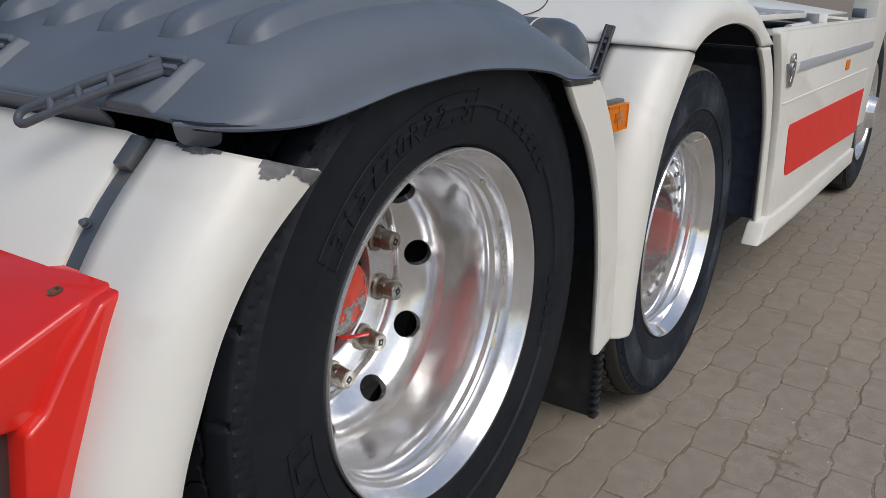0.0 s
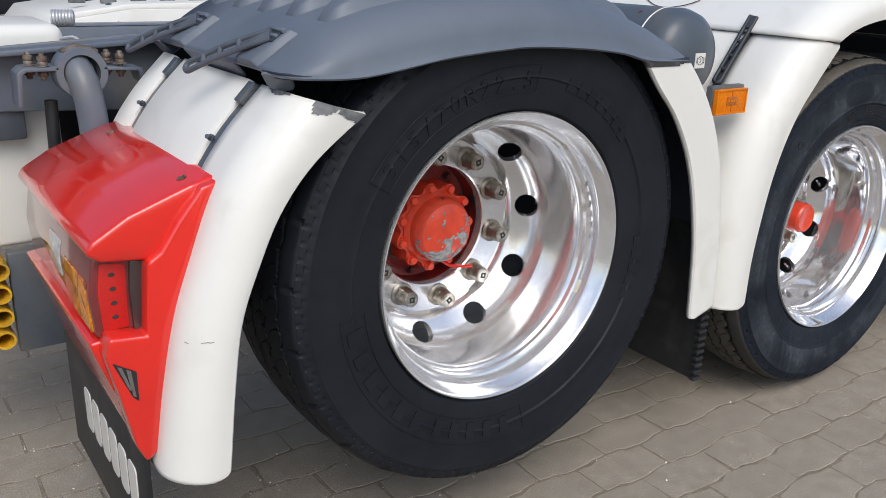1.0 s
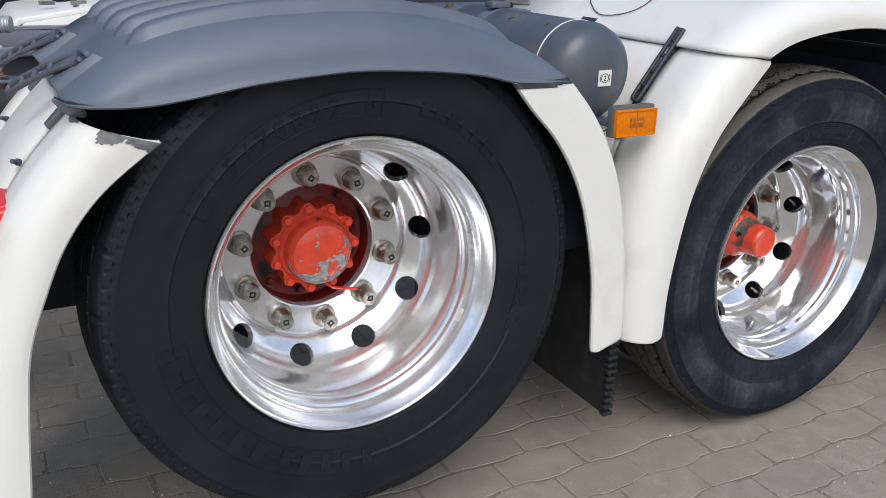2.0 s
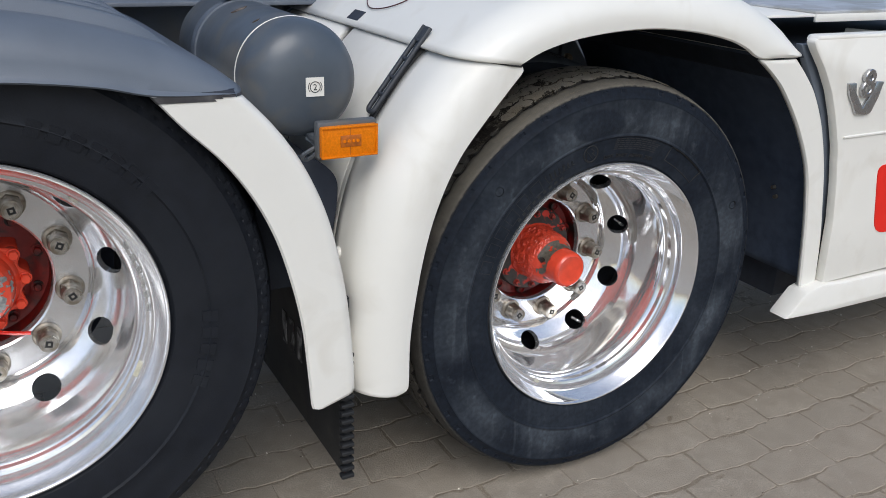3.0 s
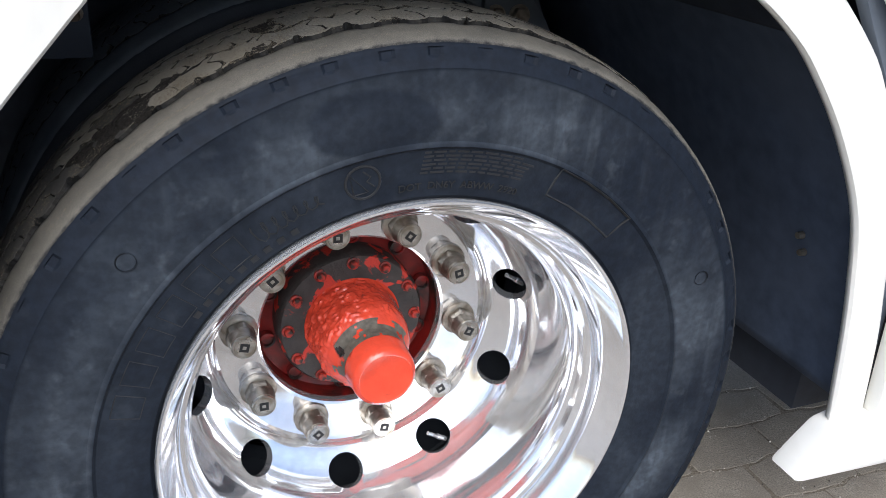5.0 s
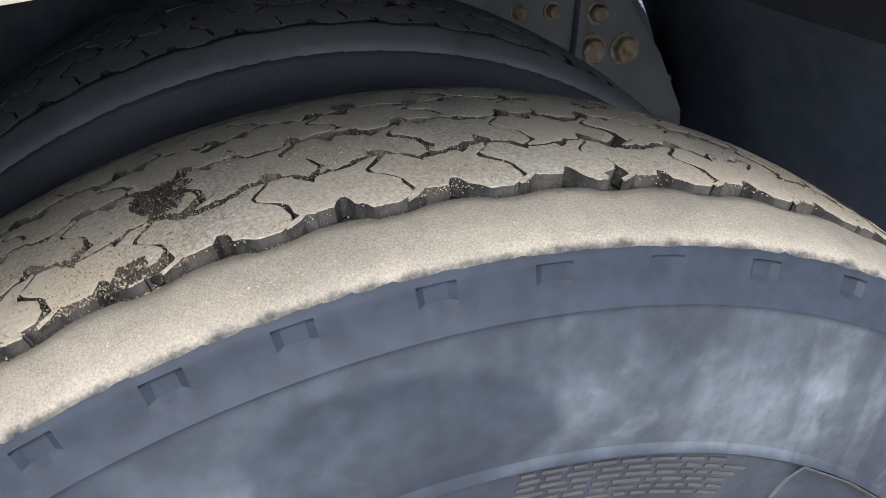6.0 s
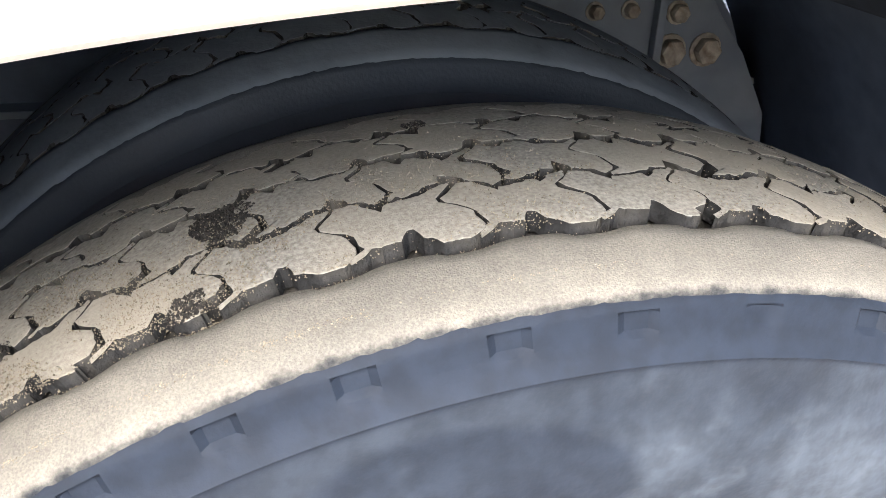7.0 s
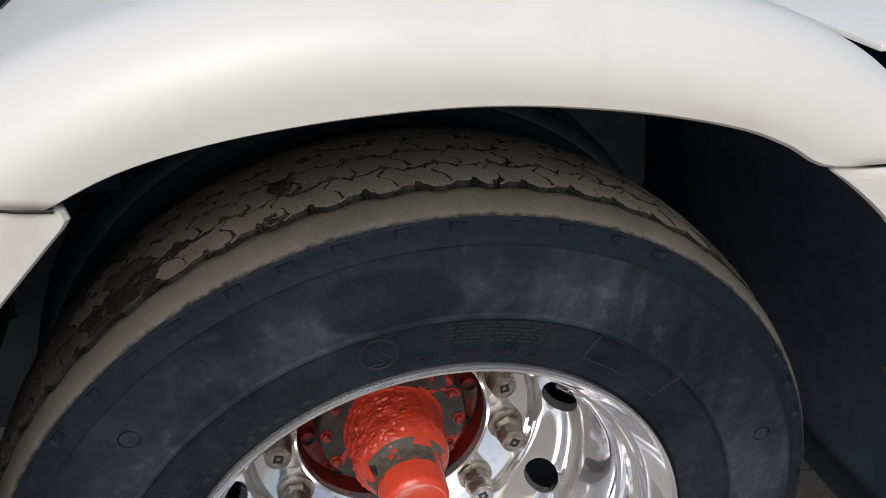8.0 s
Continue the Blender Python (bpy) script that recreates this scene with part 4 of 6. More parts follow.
# raised writing on the sidewalls
def skin(r):
    """The depth of the lower sidewall at a radius."""
    line = ((0.300, 0.022), (0.306, 0.014), (0.318, 0.011), (0.360, 0.0062), (0.3635, 0.0022), (0.369, 0.0038), (0.385, 0.001), (0.41, 0.0), (0.46, 0.004))
    for (a, x), (b, y) in zip(line, line[1:]):
        if a <= r <= b:
            return x + (y - x) * (r - a) / (b - a)
    return 0.0


for k, c in enumerate("315/70R22.5"):
    part("tyre_size_marking", bent(letters(c, 0.049, 0.004), 0.342, radians(142.5 - 5.5 * k), skin), RUBBER, rear_tyre, "raised sign of the tyre size 315/70R22.5" if k == 0 else "", at=(AX, -0.020, AZ))
for r, a0, a1 in ((0.336, 148, 84), (0.386, 148, 84), (0.338, -174, -82), (0.392, -174, -82)):
    arc = [Vector((r * math.cos(radians(a0 + (a1 - a0) * k / 40)), skin(r) - 0.0006, r * math.sin(radians(a0 + (a1 - a0) * k / 40)))) for k in range(41)]
    part("sidewall_frame", tube(arc, 0.0010, 5), RUBBER, rear_tyre, at=(AX, -0.020, AZ))
for a in (148, 84, -174, -82):
    part("sidewall_frame", tube([Vector(((0.336 + 0.018 * k) * math.cos(radians(a)), skin(0.336 + 0.018 * k) - 0.0006, (0.336 + 0.018 * k) * math.sin(radians(a)))) for k in range(4)], 0.0013, 5), RUBBER, rear_tyre, at=(AX, -0.020, AZ))
for k in range(6):
    part("raised_lettering_bar", bent(rect(-0.012, 0.012, 0, 0.036, 0.0024), 0.346, radians(-168 + 8.1 * k), skin), RUBBER, rear_tyre, at=(AX, -0.020, AZ))
for k in range(5):
    part("raised_lettering_bar", bent(rect(-0.010, 0.010, 0, 0.032, 0.0022), 0.346, radians(-118 + 7 * k), skin), RUBBER, rear_tyre, at=(AX, -0.020, AZ))
for a, n in ((-22, 5), (40, 7)):
    for i in range(n):
        part("raised_lettering_bar", bent(rect(-0.010, 0.010, 0, 0.026, 0.0018), 0.350, radians(a + 5 * i), skin), RUBBER, rear_tyre, at=(AX, -0.020, AZ))
ring = joined(*[tube([(0.0185 * math.cos(2 * math.pi * k / 24), 0.0185 * math.sin(2 * math.pi * k / 24), 0) for k in range(24)], 0.0015, 6, True),
                tube([(-0.012, -0.012, 0), (-0.012, 0.012, 0), (0.004, -0.012, 0), (-0.012, -0.012, 0)], 0.001, 5), tube([(0.002, 0.012, 0), (0.009, 0.004, 0), (0.004, 0.0, 0), (0.012, -0.008, 0)], 0.001, 5)])
part("sidewall_stamp", bent(ring, 0.3376, radians(102.2), skin), RELIEF, drive_tyre, at=(BX, 0.002, BZ))
part("date_code", bent(letters("DOT  DN6Y  ABWW  2920", 0.0118, 0.003), 0.3155, radians(83.3), skin), RELIEF, drive_tyre, "raised date code on the sidewall", at=(BX, 0.002, BZ))
rnd = random.Random(8)
for row in range(6):
    u = -0.062
    words = []
    while u < 0.055:
        w = rnd.uniform(0.006, 0.016)
        words.append(rect(u, u + w, 0, 0.0022, 0.0007))
        u += w + 0.003
    part("small_print_bar", bent(joined(*words), 0.3335 + 0.0046 * row, radians(81), skin), RELIEF, drive_tyre, at=(BX, 0.002, BZ))


def outlined(x0, x1, y0, y1, lean=0.0):
    """A raised outline of a bar for bent()."""
    corners = [Vector((x0, y0, 0)), Vector((x1, y0, 0)), Vector((x1 + lean, y1, 0)), Vector((x0 + lean, y1, 0))]
    line = [a.lerp(b, f) for a, b in zip(corners, corners[1:] + corners[:1]) for f in (0, 0.33, 0.67)]
    return tube(line, 0.0006, 5, True)


stroke = [Vector((-0.040 + 0.0017 * k - 0.004 * math.sin(k * 0.95), 0.010 + (0.012 - 0.00014 * k) * math.cos(k * 0.95), 0)) for k in range(44)]
part("raised_scroll", bent(tube(stroke, 0.0009, 5), 0.326, radians(115.5), skin), RELIEF, drive_tyre, "raised wavy scroll on the sidewall", at=(BX, 0.002, BZ))
for k in range(6):
    part("raised_lettering_bar", bent(outlined(-0.10 + 0.038 * k, -0.074 + 0.038 * k, 0, 0.030), 0.322, radians(146), skin), RELIEF, drive_tyre, at=(BX, 0.002, BZ))
for k in range(9):
    part("raised_lettering_bar", bent(rect(-0.07 + 0.016 * k, -0.062 + 0.016 * k, 0, 0.007, 0.001), 0.3125, radians(128), skin), RELIEF, drive_tyre, at=(BX, 0.002, BZ))
frame_line = [(-0.055, 0.0, 0), (-0.055, 0.034, 0), (0.055, 0.034, 0), (0.055, 0.0, 0)]
part("sidewall_frame", bent(tube([p for a, b in zip(frame_line, frame_line[1:] + frame_line[:1]) for p in (Vector(a), Vector(a).lerp(Vector(b), 0.34), Vector(a).lerp(Vector(b), 0.67))], 0.0014, 5, True), 0.328, radians(54.5), skin), RELIEF, drive_tyre, at=(BX, 0.002, BZ))
for a in (23, 137.8):
    part("sidewall_dimple", moved(spun([(0.010, 0.0), (0.009, 0.002), (0.0, 0.004)], 16), Matrix.Translation((0.411 * math.cos(radians(a)), -0.0015, 0.411 * math.sin(radians(a))))), RUBBER, drive_tyre, at=(BX, 0.002, BZ))

# ---- mudguards ----
guard_a_rear_in = [(-0.342, 0.966), (-0.433, 0.896), (-0.493, 0.822), (-0.534, 0.737), (-0.566, 0.648), (-0.583, 0.534), (-0.5965, 0.405), (-0.601, 0.389), (-0.616, 0.383)]
guard_a_rear_out = [(-0.452, 1.0), (-0.52, 0.93), (-0.572, 0.855), (-0.611, 0.76), (-0.647, 0.66), (-0.674, 0.54), (-0.693, 0.42), (-0.695, 0.405), (-0.696, 0.392)]
rear_panel = part("mudguard_panel", guard_shell(guard_a_rear_in, guard_a_rear_out, -0.050, 0.07, 0.098, 90), [WHITE, LINER], truck, "chipped white mudguard panel")
thick(rear_panel, 0.006, 1)


def bare_patch(bm, keep, parent, label, mat=PRIMER, cuts=3):
    """A thin patch lying on a shell, where keep(x, y, z) says so."""
    bmesh.ops.subdivide_edges(bm, edges=bm.edges[:], cuts=cuts, use_grid_fill=True)
    bm.normal_update()
    bmesh.ops.delete(bm, geom=[f for f in bm.faces if not keep(f.calc_center_median())], context="FACES")
    bm.normal_update()
    for v in bm.verts:
        v.co += v.normal * 0.0012
    # each patch that hangs together is a piece of its own
    left, made = set(bm.faces), []
    while left:
        patch, todo = [], [left.pop()]
        while todo:
            f = todo.pop()
            patch.append(f)
            for g in {g for e in f.edges for g in e.link_faces if g in left}:
                left.discard(g)
                todo.append(g)
        made.append(patch)
    made.sort(key=lambda p: -sum(f.calc_area() for f in p))
    for patch in made[:24]:
        if sum(f.calc_area() for f in patch) < 4e-6:
            continue
        piece, at = bmesh.new(), {}
        for f in patch:
            piece.faces.new([at[v] if v in at else at.setdefault(v, piece.verts.new(v.co)) for v in f.verts])
        part("bare_patch", piece, mat, parent, label)
    bm.free()


def broken(c):
    """Paint broken off along the upper edge, which runs from the arch to the roof of the panel."""
    n1 = noise.noise(c * 26) + 0.5 * noise.noise(c * 70) + 0.35 * noise.noise(c * 190)
    down = (c.x + 0.342) * -0.295 + (c.z - 0.966) * -0.955
    along_edge = ((c.x + 0.342) * -0.955 + (c.z - 0.966) * 0.295) / 0.115
    if along_edge < 0.74 + 0.06 * n1 and c.y < -0.02:
        return down < 0.015 + 0.011 * n1
    return -0.005 < c.y < 0.062 and down < 0.010 - 0.16 * abs(c.y - 0.025) + 0.006 * n1


bare_patch(guard_shell(guard_a_rear_in, guard_a_rear_out, -0.050, 0.07, 0.098, 110), broken, rear_panel, "bare grey patch of broken paint")

def roof_panel(line, y0, y1, mats, label, lip=0.012, n=30):
    """A bent panel between y0 and y1, its sides turned down."""
    bm = bmesh.new()
    rows = []
    pts = along(line, n)
    for k, p in enumerate(pts):
        t = (pts[min(k + 1, n - 1)] - pts[max(k - 1, 0)]).normalized()
        inw = Vector((t.y, -t.x)) * lip
        ys = ((y0, 1), (y0 + 0.003, 0.3), (y0 + 0.012, 0), ((y0 + y1) / 2, 0), (y1 - 0.012, 0), (y1 - 0.003, 0.3), (y1, 1))
        rows.append([bm.verts.new((p.x + inw.x * f, y, p.y + inw.y * f)) for y, f in ys])
    for a, b in zip(rows, rows[1:]):
        for k in range(len(a) - 1):
            bm.faces.new((a[k], a[k + 1], b[k + 1], b[k]))
    return part("mudguard_panel", bm, mats, truck, label)


back_line = list(reversed(guard_a_rear_out))
for y0, y1 in ((0.132, 0.472), (0.508, 0.60)):
    g = roof_panel(back_line, y0, y1, [WHITE, LINER], "white mudguard panel with yellowed paint")
    thick(g, 0.005)
g = roof_panel([(x + 0.007, z - 0.006) for x, z in back_line], 0.05, 0.60, [CHASSIS], "grey support strip under the panel seams")
thick(g, 0.004)
for y in (0.116, 0.49):
    part("seam_clip", moved(box(-0.021, 0.021, -0.012, 0.012, -0.008, 0.007, 0.003), Matrix.Translation((-0.472, y, 0.984)) @ Matrix.Rotation(radians(-46), 4, "Y")), CHASSIS, truck, "grey clip at the panel seam")
    part("seam_bolt", moved(joined(spun([(0.004, 0.002), (0.004, -0.012), (0.0, -0.013)], 12), spun([(0.006, 0.003), (0.006, -0.002), (0.0, -0.002)], 12)), Matrix.Translation((-0.537, y, 0.916)) @ Matrix.Rotation(radians(-55), 4, "Z") @ Matrix.Rotation(radians(-20), 4, "X")), CHASSIS, truck, "small dark stud")

# front strip of the rear guard
strip_in = [(0.306, 1.022), (0.351, 0.969), (0.409, 0.909), (0.455, 0.843), (0.491, 0.768), (0.517, 0.681), (0.536, 0.587), (0.545, 0.492), (0.5505, 0.420), (0.554, 0.408), (0.568, 0.405)]
strip_out = [(0.443, 1.019), (0.496, 0.962), (0.543, 0.895), (0.583, 0.809), (0.608, 0.72), (0.627, 0.615), (0.638, 0.494), (0.640, 0.448), (0.640, 0.438), (0.640, 0.43)]
strip = part("mudguard_strip", guard_shell(strip_in, strip_out, -0.052, 0.022, 0.55, 90), [WHITE, LINER], truck, "narrow white mudguard strip")
thick(strip, 0.005, 1)

# dark cover over the rear wheel
cover_in = [(-0.472, 1.026), (-0.42, 1.025), (-0.352, 1.025), (-0.29, 1.032), (-0.18, 1.049), (-0.06, 1.059), (0.0, 1.061), (0.07, 1.058), (0.15, 1.052), (0.235, 1.041), (0.30, 1.026), (0.36, 1.021), (0.434, 1.020)]
cover_out = [(-0.468, 1.030), (-0.437, 1.052), (-0.395, 1.082), (-0.35, 1.106), (-0.28, 1.127), (-0.17, 1.144), (-0.06, 1.150), (0.0, 1.152), (0.07, 1.149), (0.15, 1.141), (0.25, 1.120), (0.34, 1.090), (0.41, 1.056), (0.455, 1.022)]
cover = part("wheel_cover", guard_shell(cover_in, cover_out, -0.056, 0.085, 0.60, 90, flush=0.01, nose=0.085), [PLASTIC, LINER], truck, "dark grey ribbed plastic wheel cover")
thick(cover, 0.006, 1)
roof = along(cover_out, 61)
for k in range(5):
    y = 0.06 + 0.122 * k
    bm = bmesh.new()
    rows = []
    sub = [p for p in roof if -0.372 < p.x < 0.36]
    for i, p in enumerate(sub):
        f0 = math.sin(math.pi / 2 * min(1, (i + 0.3) / 2.2, (len(sub) - 1 - i) / 5))
        h, w = 0.022 * f0, 0.5 + 0.42 * f0
        rows.append([bm.verts.new((p.x, y + dy * w, p.y + h * f - 0.001)) for dy, f in ((-0.034, 0), (-0.032, 0.1), (-0.025, 0.8), (-0.021, 0.97), (-0.015, 1), (0.015, 1), (0.021, 0.97), (0.025, 0.8), (0.032, 0.1), (0.034, 0))])
    for a, b in zip(rows, rows[1:]):
        for j in range(len(a) - 1):
            bm.faces.new((a[j], b[j], b[j + 1], a[j + 1]))
    bm.faces.new(rows[0])
    bmesh.ops.recalc_face_normals(bm, faces=bm.faces)
    part("cover_rib", bm, PLASTIC, cover, sharp=60)


def ladder_strap(name, p, q, width, parent, label, slots=(0.34, 0.56, 0.76), radius=0.005, face=(0, 0, 1), sag=0.0, mat=STRAP):
    """A moulded rubber strap from p to q: a solid root, then long rounded slots and a round end."""
    p, q = Vector(p), Vector(q)
    length = (q - p).length
    h = width / 2 - radius

    def at(u, f):
        return (u, f * length, sag * math.sin(math.pi * f) * length)

    tip = 1 - h / length
    loop = [at(-h, f) for f in (0, 0.2, 0.4, 0.6, 0.8, tip - 0.02)] + [at(h * math.sin(radians(a)), tip + h / length * math.cos(radians(a))) for a in range(-75, 76, 25)] + [at(h, f) for f in (tip - 0.02, 0.8, 0.6, 0.4, 0.2, 0)]
    bars = [tube([at(-h, f), at(0, f), at(h, f)], radius, 10) for f in slots]
    root = slots[0]
    solid = slab(rounded([(-h, 0), (h, 0), (h, root * length), (-h, root * length)], 0.002), -radius * 0.8, radius * 0.8, 0.001)
    solid = moved(solid, Matrix.Rotation(radians(-90), 4, "X"))
    bm = joined(tube(loop, radius, 10), solid, *bars)
    d = (q - p).normalized()
    side = d.cross(Vector(face)).normalized()
    up = side.cross(d)
    m = Matrix((side, d, up)).transposed().to_4x4()
    return part(name, moved(bm, Matrix.Translation(p) @ m), mat, parent, label, sharp=60)


for y in (0.112, 0.455):
    # a wedge that stands proud of the sloping end, open at its upper edge
    wedge = bmesh.new()
    foot = [(-0.466, y - 0.034, 1.028), (-0.466, y + 0.056, 1.028), (-0.392, y + 0.036, 1.081), (-0.392, y - 0.040, 1.081)]
    head = [(-0.474, y - 0.018, 1.040), (-0.474, y + 0.044, 1.040), (-0.408, y + 0.032, 1.089), (-0.408, y - 0.034, 1.089)]
    lo, hi = [wedge.verts.new(p) for p in foot], [wedge.verts.new(p) for p in head]
    wedge.faces.new(hi)
    for k in range(4):
        wedge.faces.new((lo[k], lo[(k + 1) % 4], hi[(k + 1) % 4], hi[k]))
    bmesh.ops.recalc_face_normals(wedge, faces=wedge.faces)
    bmesh.ops.bevel(wedge, geom=[e for e in wedge.edges if not e.is_boundary], offset=0.004, segments=2, affect="EDGES", profile=0.5)
    mount = part("strap_mount", wedge, PLASTIC, cover, "moulded strap mount")
    tilt = Matrix.Translation((-0.427, y, 1.0755)) @ Matrix.Rotation(radians(-37), 4, "Y")
    part("mount_slot", moved(box(-0.012, 0.012, -0.024, 0.024, -0.002, 0.0025, 0.001), tilt), LINER, mount, "dark slot in the mount")
    part("mount_lip", moved(box(0.010, 0.020, -0.030, 0.030, -0.004, 0.007, 0.003), tilt), PLASTIC, mount)
    part("mount_lip", moved(box(-0.003, 0.004, -0.026, 0.026, 0.0, 0.005, 0.002), tilt), PLASTIC, mount)
    ladder_strap("rubber_strap", (-0.430, y - 0.006, 1.079), (-0.532, y + 0.122, 1.014), 0.029, cover, "loose rubber ladder strap", face=(-0.55, -0.45, 0.7), sag=0.03)
for y, w, turn in ((0.022, 0.0245, -52), (0.60, 0.030, -90), (0.30, 0.125, -90)):
    tab = rounded([(-w, 0.018), (w, 0.018), (w, -0.020), (-w, -0.020)], [0.0, 0.0, 0.0235, 0.0235], 7)
    part("cover_tab", moved(slab(tab, -0.003, 0.003, 0.0015, 1), Matrix.Translation((-0.456, y, 1.015)) @ Matrix.Rotation(radians(turn), 4, "Z") @ Matrix.Rotation(radians(42), 4, "X")), PLASTIC, cover, "rounded plastic tab")
part("cover_tear", tube([(-0.05, 0.045, 1.149), (0.0, 0.04, 1.1525), (0.06, 0.043, 1.150), (0.11, 0.05, 1.146)], 0.004, 6), LINER, cover, "ragged tear in the plastic")

# drive wheel guard: rear panel, arch, front panel
b_rear_in = [(0.955, 1.0415), (0.969, 1.038), (0.972, 1.028), (0.953, 1.006), (0.897, 0.942), (0.846, 0.877), (0.807, 0.80), (0.780, 0.716), (0.761, 0.616), (0.749, 0.517), (0.7475, 0.418), (0.743, 0.404), (0.727, 0.398)]
b_rear_out = [(0.856, 1.055), (0.806, 1.006), (0.756, 0.940), (0.712, 0.868), (0.681, 0.79), (0.66, 0.70), (0.648, 0.61), (0.642, 0.51), (0.642, 0.43), (0.642, 0.415), (0.642, 0.405)]
g = part("mudguard_panel", guard_shell(b_rear_in, b_rear_out, -0.060, 0.085, 0.102, 90), [WHITE, LINER], truck, "white mudguard panel with a scuffed upper edge")
thick(g, 0.006, 1)
for y0, y1 in ((0.123, 0.45), (0.485, 0.86)):
    g = roof_panel(list(reversed(b_rear_out)), y0, y1, [WHITE, LINER], "white mudguard panel behind the air tank")
    thick(g, 0.005)
g = roof_panel([(x + 0.004, z - 0.002) for x, z in reversed(b_rear_out[3:])], 0.094, 0.132, [WHITE, LINER], "white strip closing the lower panel seam")
thick(g, 0.004)
g = roof_panel([(x + 0.014, z - 0.01) for x, z in reversed(b_rear_out)], 0.05, 0.86, [LINER], "dark support strip under the panel seams")
thick(g, 0.004)
arch_in = [(0.962, 1.041), (1.015, 1.066), (1.09, 1.085), (1.187, 1.097), (1.288, 1.100), (1.398, 1.090), (1.495, 1.0715), (1.55, 1.052), (1.594, 1.030), (1.66, 1.028), (1.722, 1.026)]
arch_out = [(0.838, 1.058), (0.892, 1.100), (0.975, 1.144), (1.09, 1.178), (1.20, 1.190), (1.32, 1.190), (1.43, 1.180), (1.53, 1.161), (1.615, 1.133), (1.685, 1.094), (1.738, 1.040)]
arch = part("mudguard_arch", guard_shell(arch_in, arch_out, -0.064, 0.085, 0.86, 60), [WHITE, GUARD_INNER], truck, "white arched mudguard top")
thick(arch, 0.006, 1)
b_front_in = [(1.610, 1.020), (1.656, 0.988), (1.703, 0.946), (1.773, 0.859), (1.834, 0.753), (1.865, 0.643), (1.883, 0.544), (1.902, 0.406)]
b_front_out = [(1.729, 1.020), (1.778, 0.975), (1.818, 0.93), (1.864, 0.851), (1.904, 0.744), (1.931, 0.632), (1.949, 0.545), (1.964, 0.415)]
g = part("mudguard_panel", guard_shell(b_front_in, b_front_out, -0.058, 0.02, 0.86, 40), [WHITE, GUARD_INNER], truck, "white mudguard panel in front of the driven wheel")
thick(g, 0.006, 1)
# a liner closes the joint between the arch and the front panel from inside
g = roof_panel([(1.655, 1.094), (1.690, 1.062), (1.716, 1.030), (1.742, 0.998), (1.775, 0.955)], -0.020, 0.86, [LINER], "dark liner behind the guard joint")
thick(g, 0.004)
bare_patch(guard_shell(strip_in, strip_out, -0.052, 0.022, 0.12, 60), lambda c: c.z > 1.0105 + 0.002 * noise.noise(c * 30) + (0.004 if c.x > 0.40 else 0) and c.y < 0.02, strip, "bare grey top of the strip", BARE_DARK, 3)
bare_patch(guard_shell(guard_a_rear_in, guard_a_rear_out, -0.050, 0.07, 0.098, 120), lambda c: (abs(c.z - 0.628 - 0.12 * (c.x + 0.64)) < 0.0007 and -0.65 < c.x < -0.61 and noise.noise(c * 50) > 0.0) or (noise.noise(Vector((c.x * 160, c.y * 160, c.z * 40))) > 0.72 and c.z < 0.62), rear_panel, "small scratches in the paint", SCRATCH)
# black tubes stand in for the dark gaps at the panel seams
seam = [Vector((p.x - 0.001, 0.1125 + 0.004 * noise.noise(Vector((k * 0.31, 0, 2))), p.y - 0.003)) for k, p in enumerate(along(b_rear_out, 60)[:22])]
part("seam_gasket", tube(seam, 0.0085, 8), BLACK, truck, "ragged black tube along the dark panel seam")
part("seam_gasket", tube(along([(0.967, -0.0605, 1.0385), (0.941, -0.0640, 1.0425), (0.908, -0.0565, 1.0475), (0.881, -0.0395, 1.0525), (0.862, -0.0115, 1.0555), (0.856, 0.022, 1.0565), (0.856, 0.10, 1.0565)], 40), 0.0022, 6), BLACK, truck, "thin dark seam under the arch")
strap = ladder_strap("rubber_strap", (0.859, 0.112, 1.092), (0.734, 0.104, 0.938), 0.026, truck, "black rubber ladder strap holding the guard", (0.16, 0.38, 0.6, 0.8), face=(-0.75, -0.3, 0.6), mat=STRAP_BLACK)
for y in (0.10, 0.18, 0.26):
    part("arch_bump", moved(box(-0.016, 0.016, -0.022, 0.022, -0.004, 0.004, 0.003), Matrix.Translation((0.930, y, 1.1168)) @ Matrix.Rotation(radians(-27), 4, "Y")), WHITE, arch)
part("guard_slot", moved(box(-0.014, 0.014, -0.03, 0.03, -0.003, 0.002, 0), Matrix.Translation((0.861, 0.462, 1.076)) @ Matrix.Rotation(radians(-40), 4, "Y")), LINER, arch, "black slot in the guard")
part("thin_cable", tube(along([(1.05, 0.70, 1.172), (0.957, 0.587, 1.138), (0.889, 0.465, 1.101), (0.882, 0.388, 1.098), (0.915, 0.33, 1.118), (0.99, 0.346, 1.153), (1.08, 0.44, 1.178)], 40), 0.0014, 6), WIRE, truck, "thin dark cable lying on the guard")

for x, y, z in ((0.712, 0.111, 0.895), (0.665, 0.467, 0.84), (0.80, 0.467, 1.01)):
    part("seam_bolt", moved(spun([(0.004, 0.004), (0.004, -0.010), (0.0, -0.011)], 12), Matrix.Translation((x, y, z)) @ Matrix.Rotation(radians(-55), 4, "Z")), CHASSIS, truck, "small dark stud")

# ---- air tank and marker lamp ----
TX, TZ, TR = 0.598, 1.005, 0.108
tank = part("air_tank", moved(spun([(0.0, 0.060), (0.03, 0.0615), (0.06, 0.067), (0.085, 0.078), (0.10, 0.094), (TR, 0.12), (TR, 0.60), (0.09, 0.65), (0.0, 0.665)], 72), Matrix.Translation((TX, 0, TZ))), CHASSIS, truck, "grey compressed air tank")
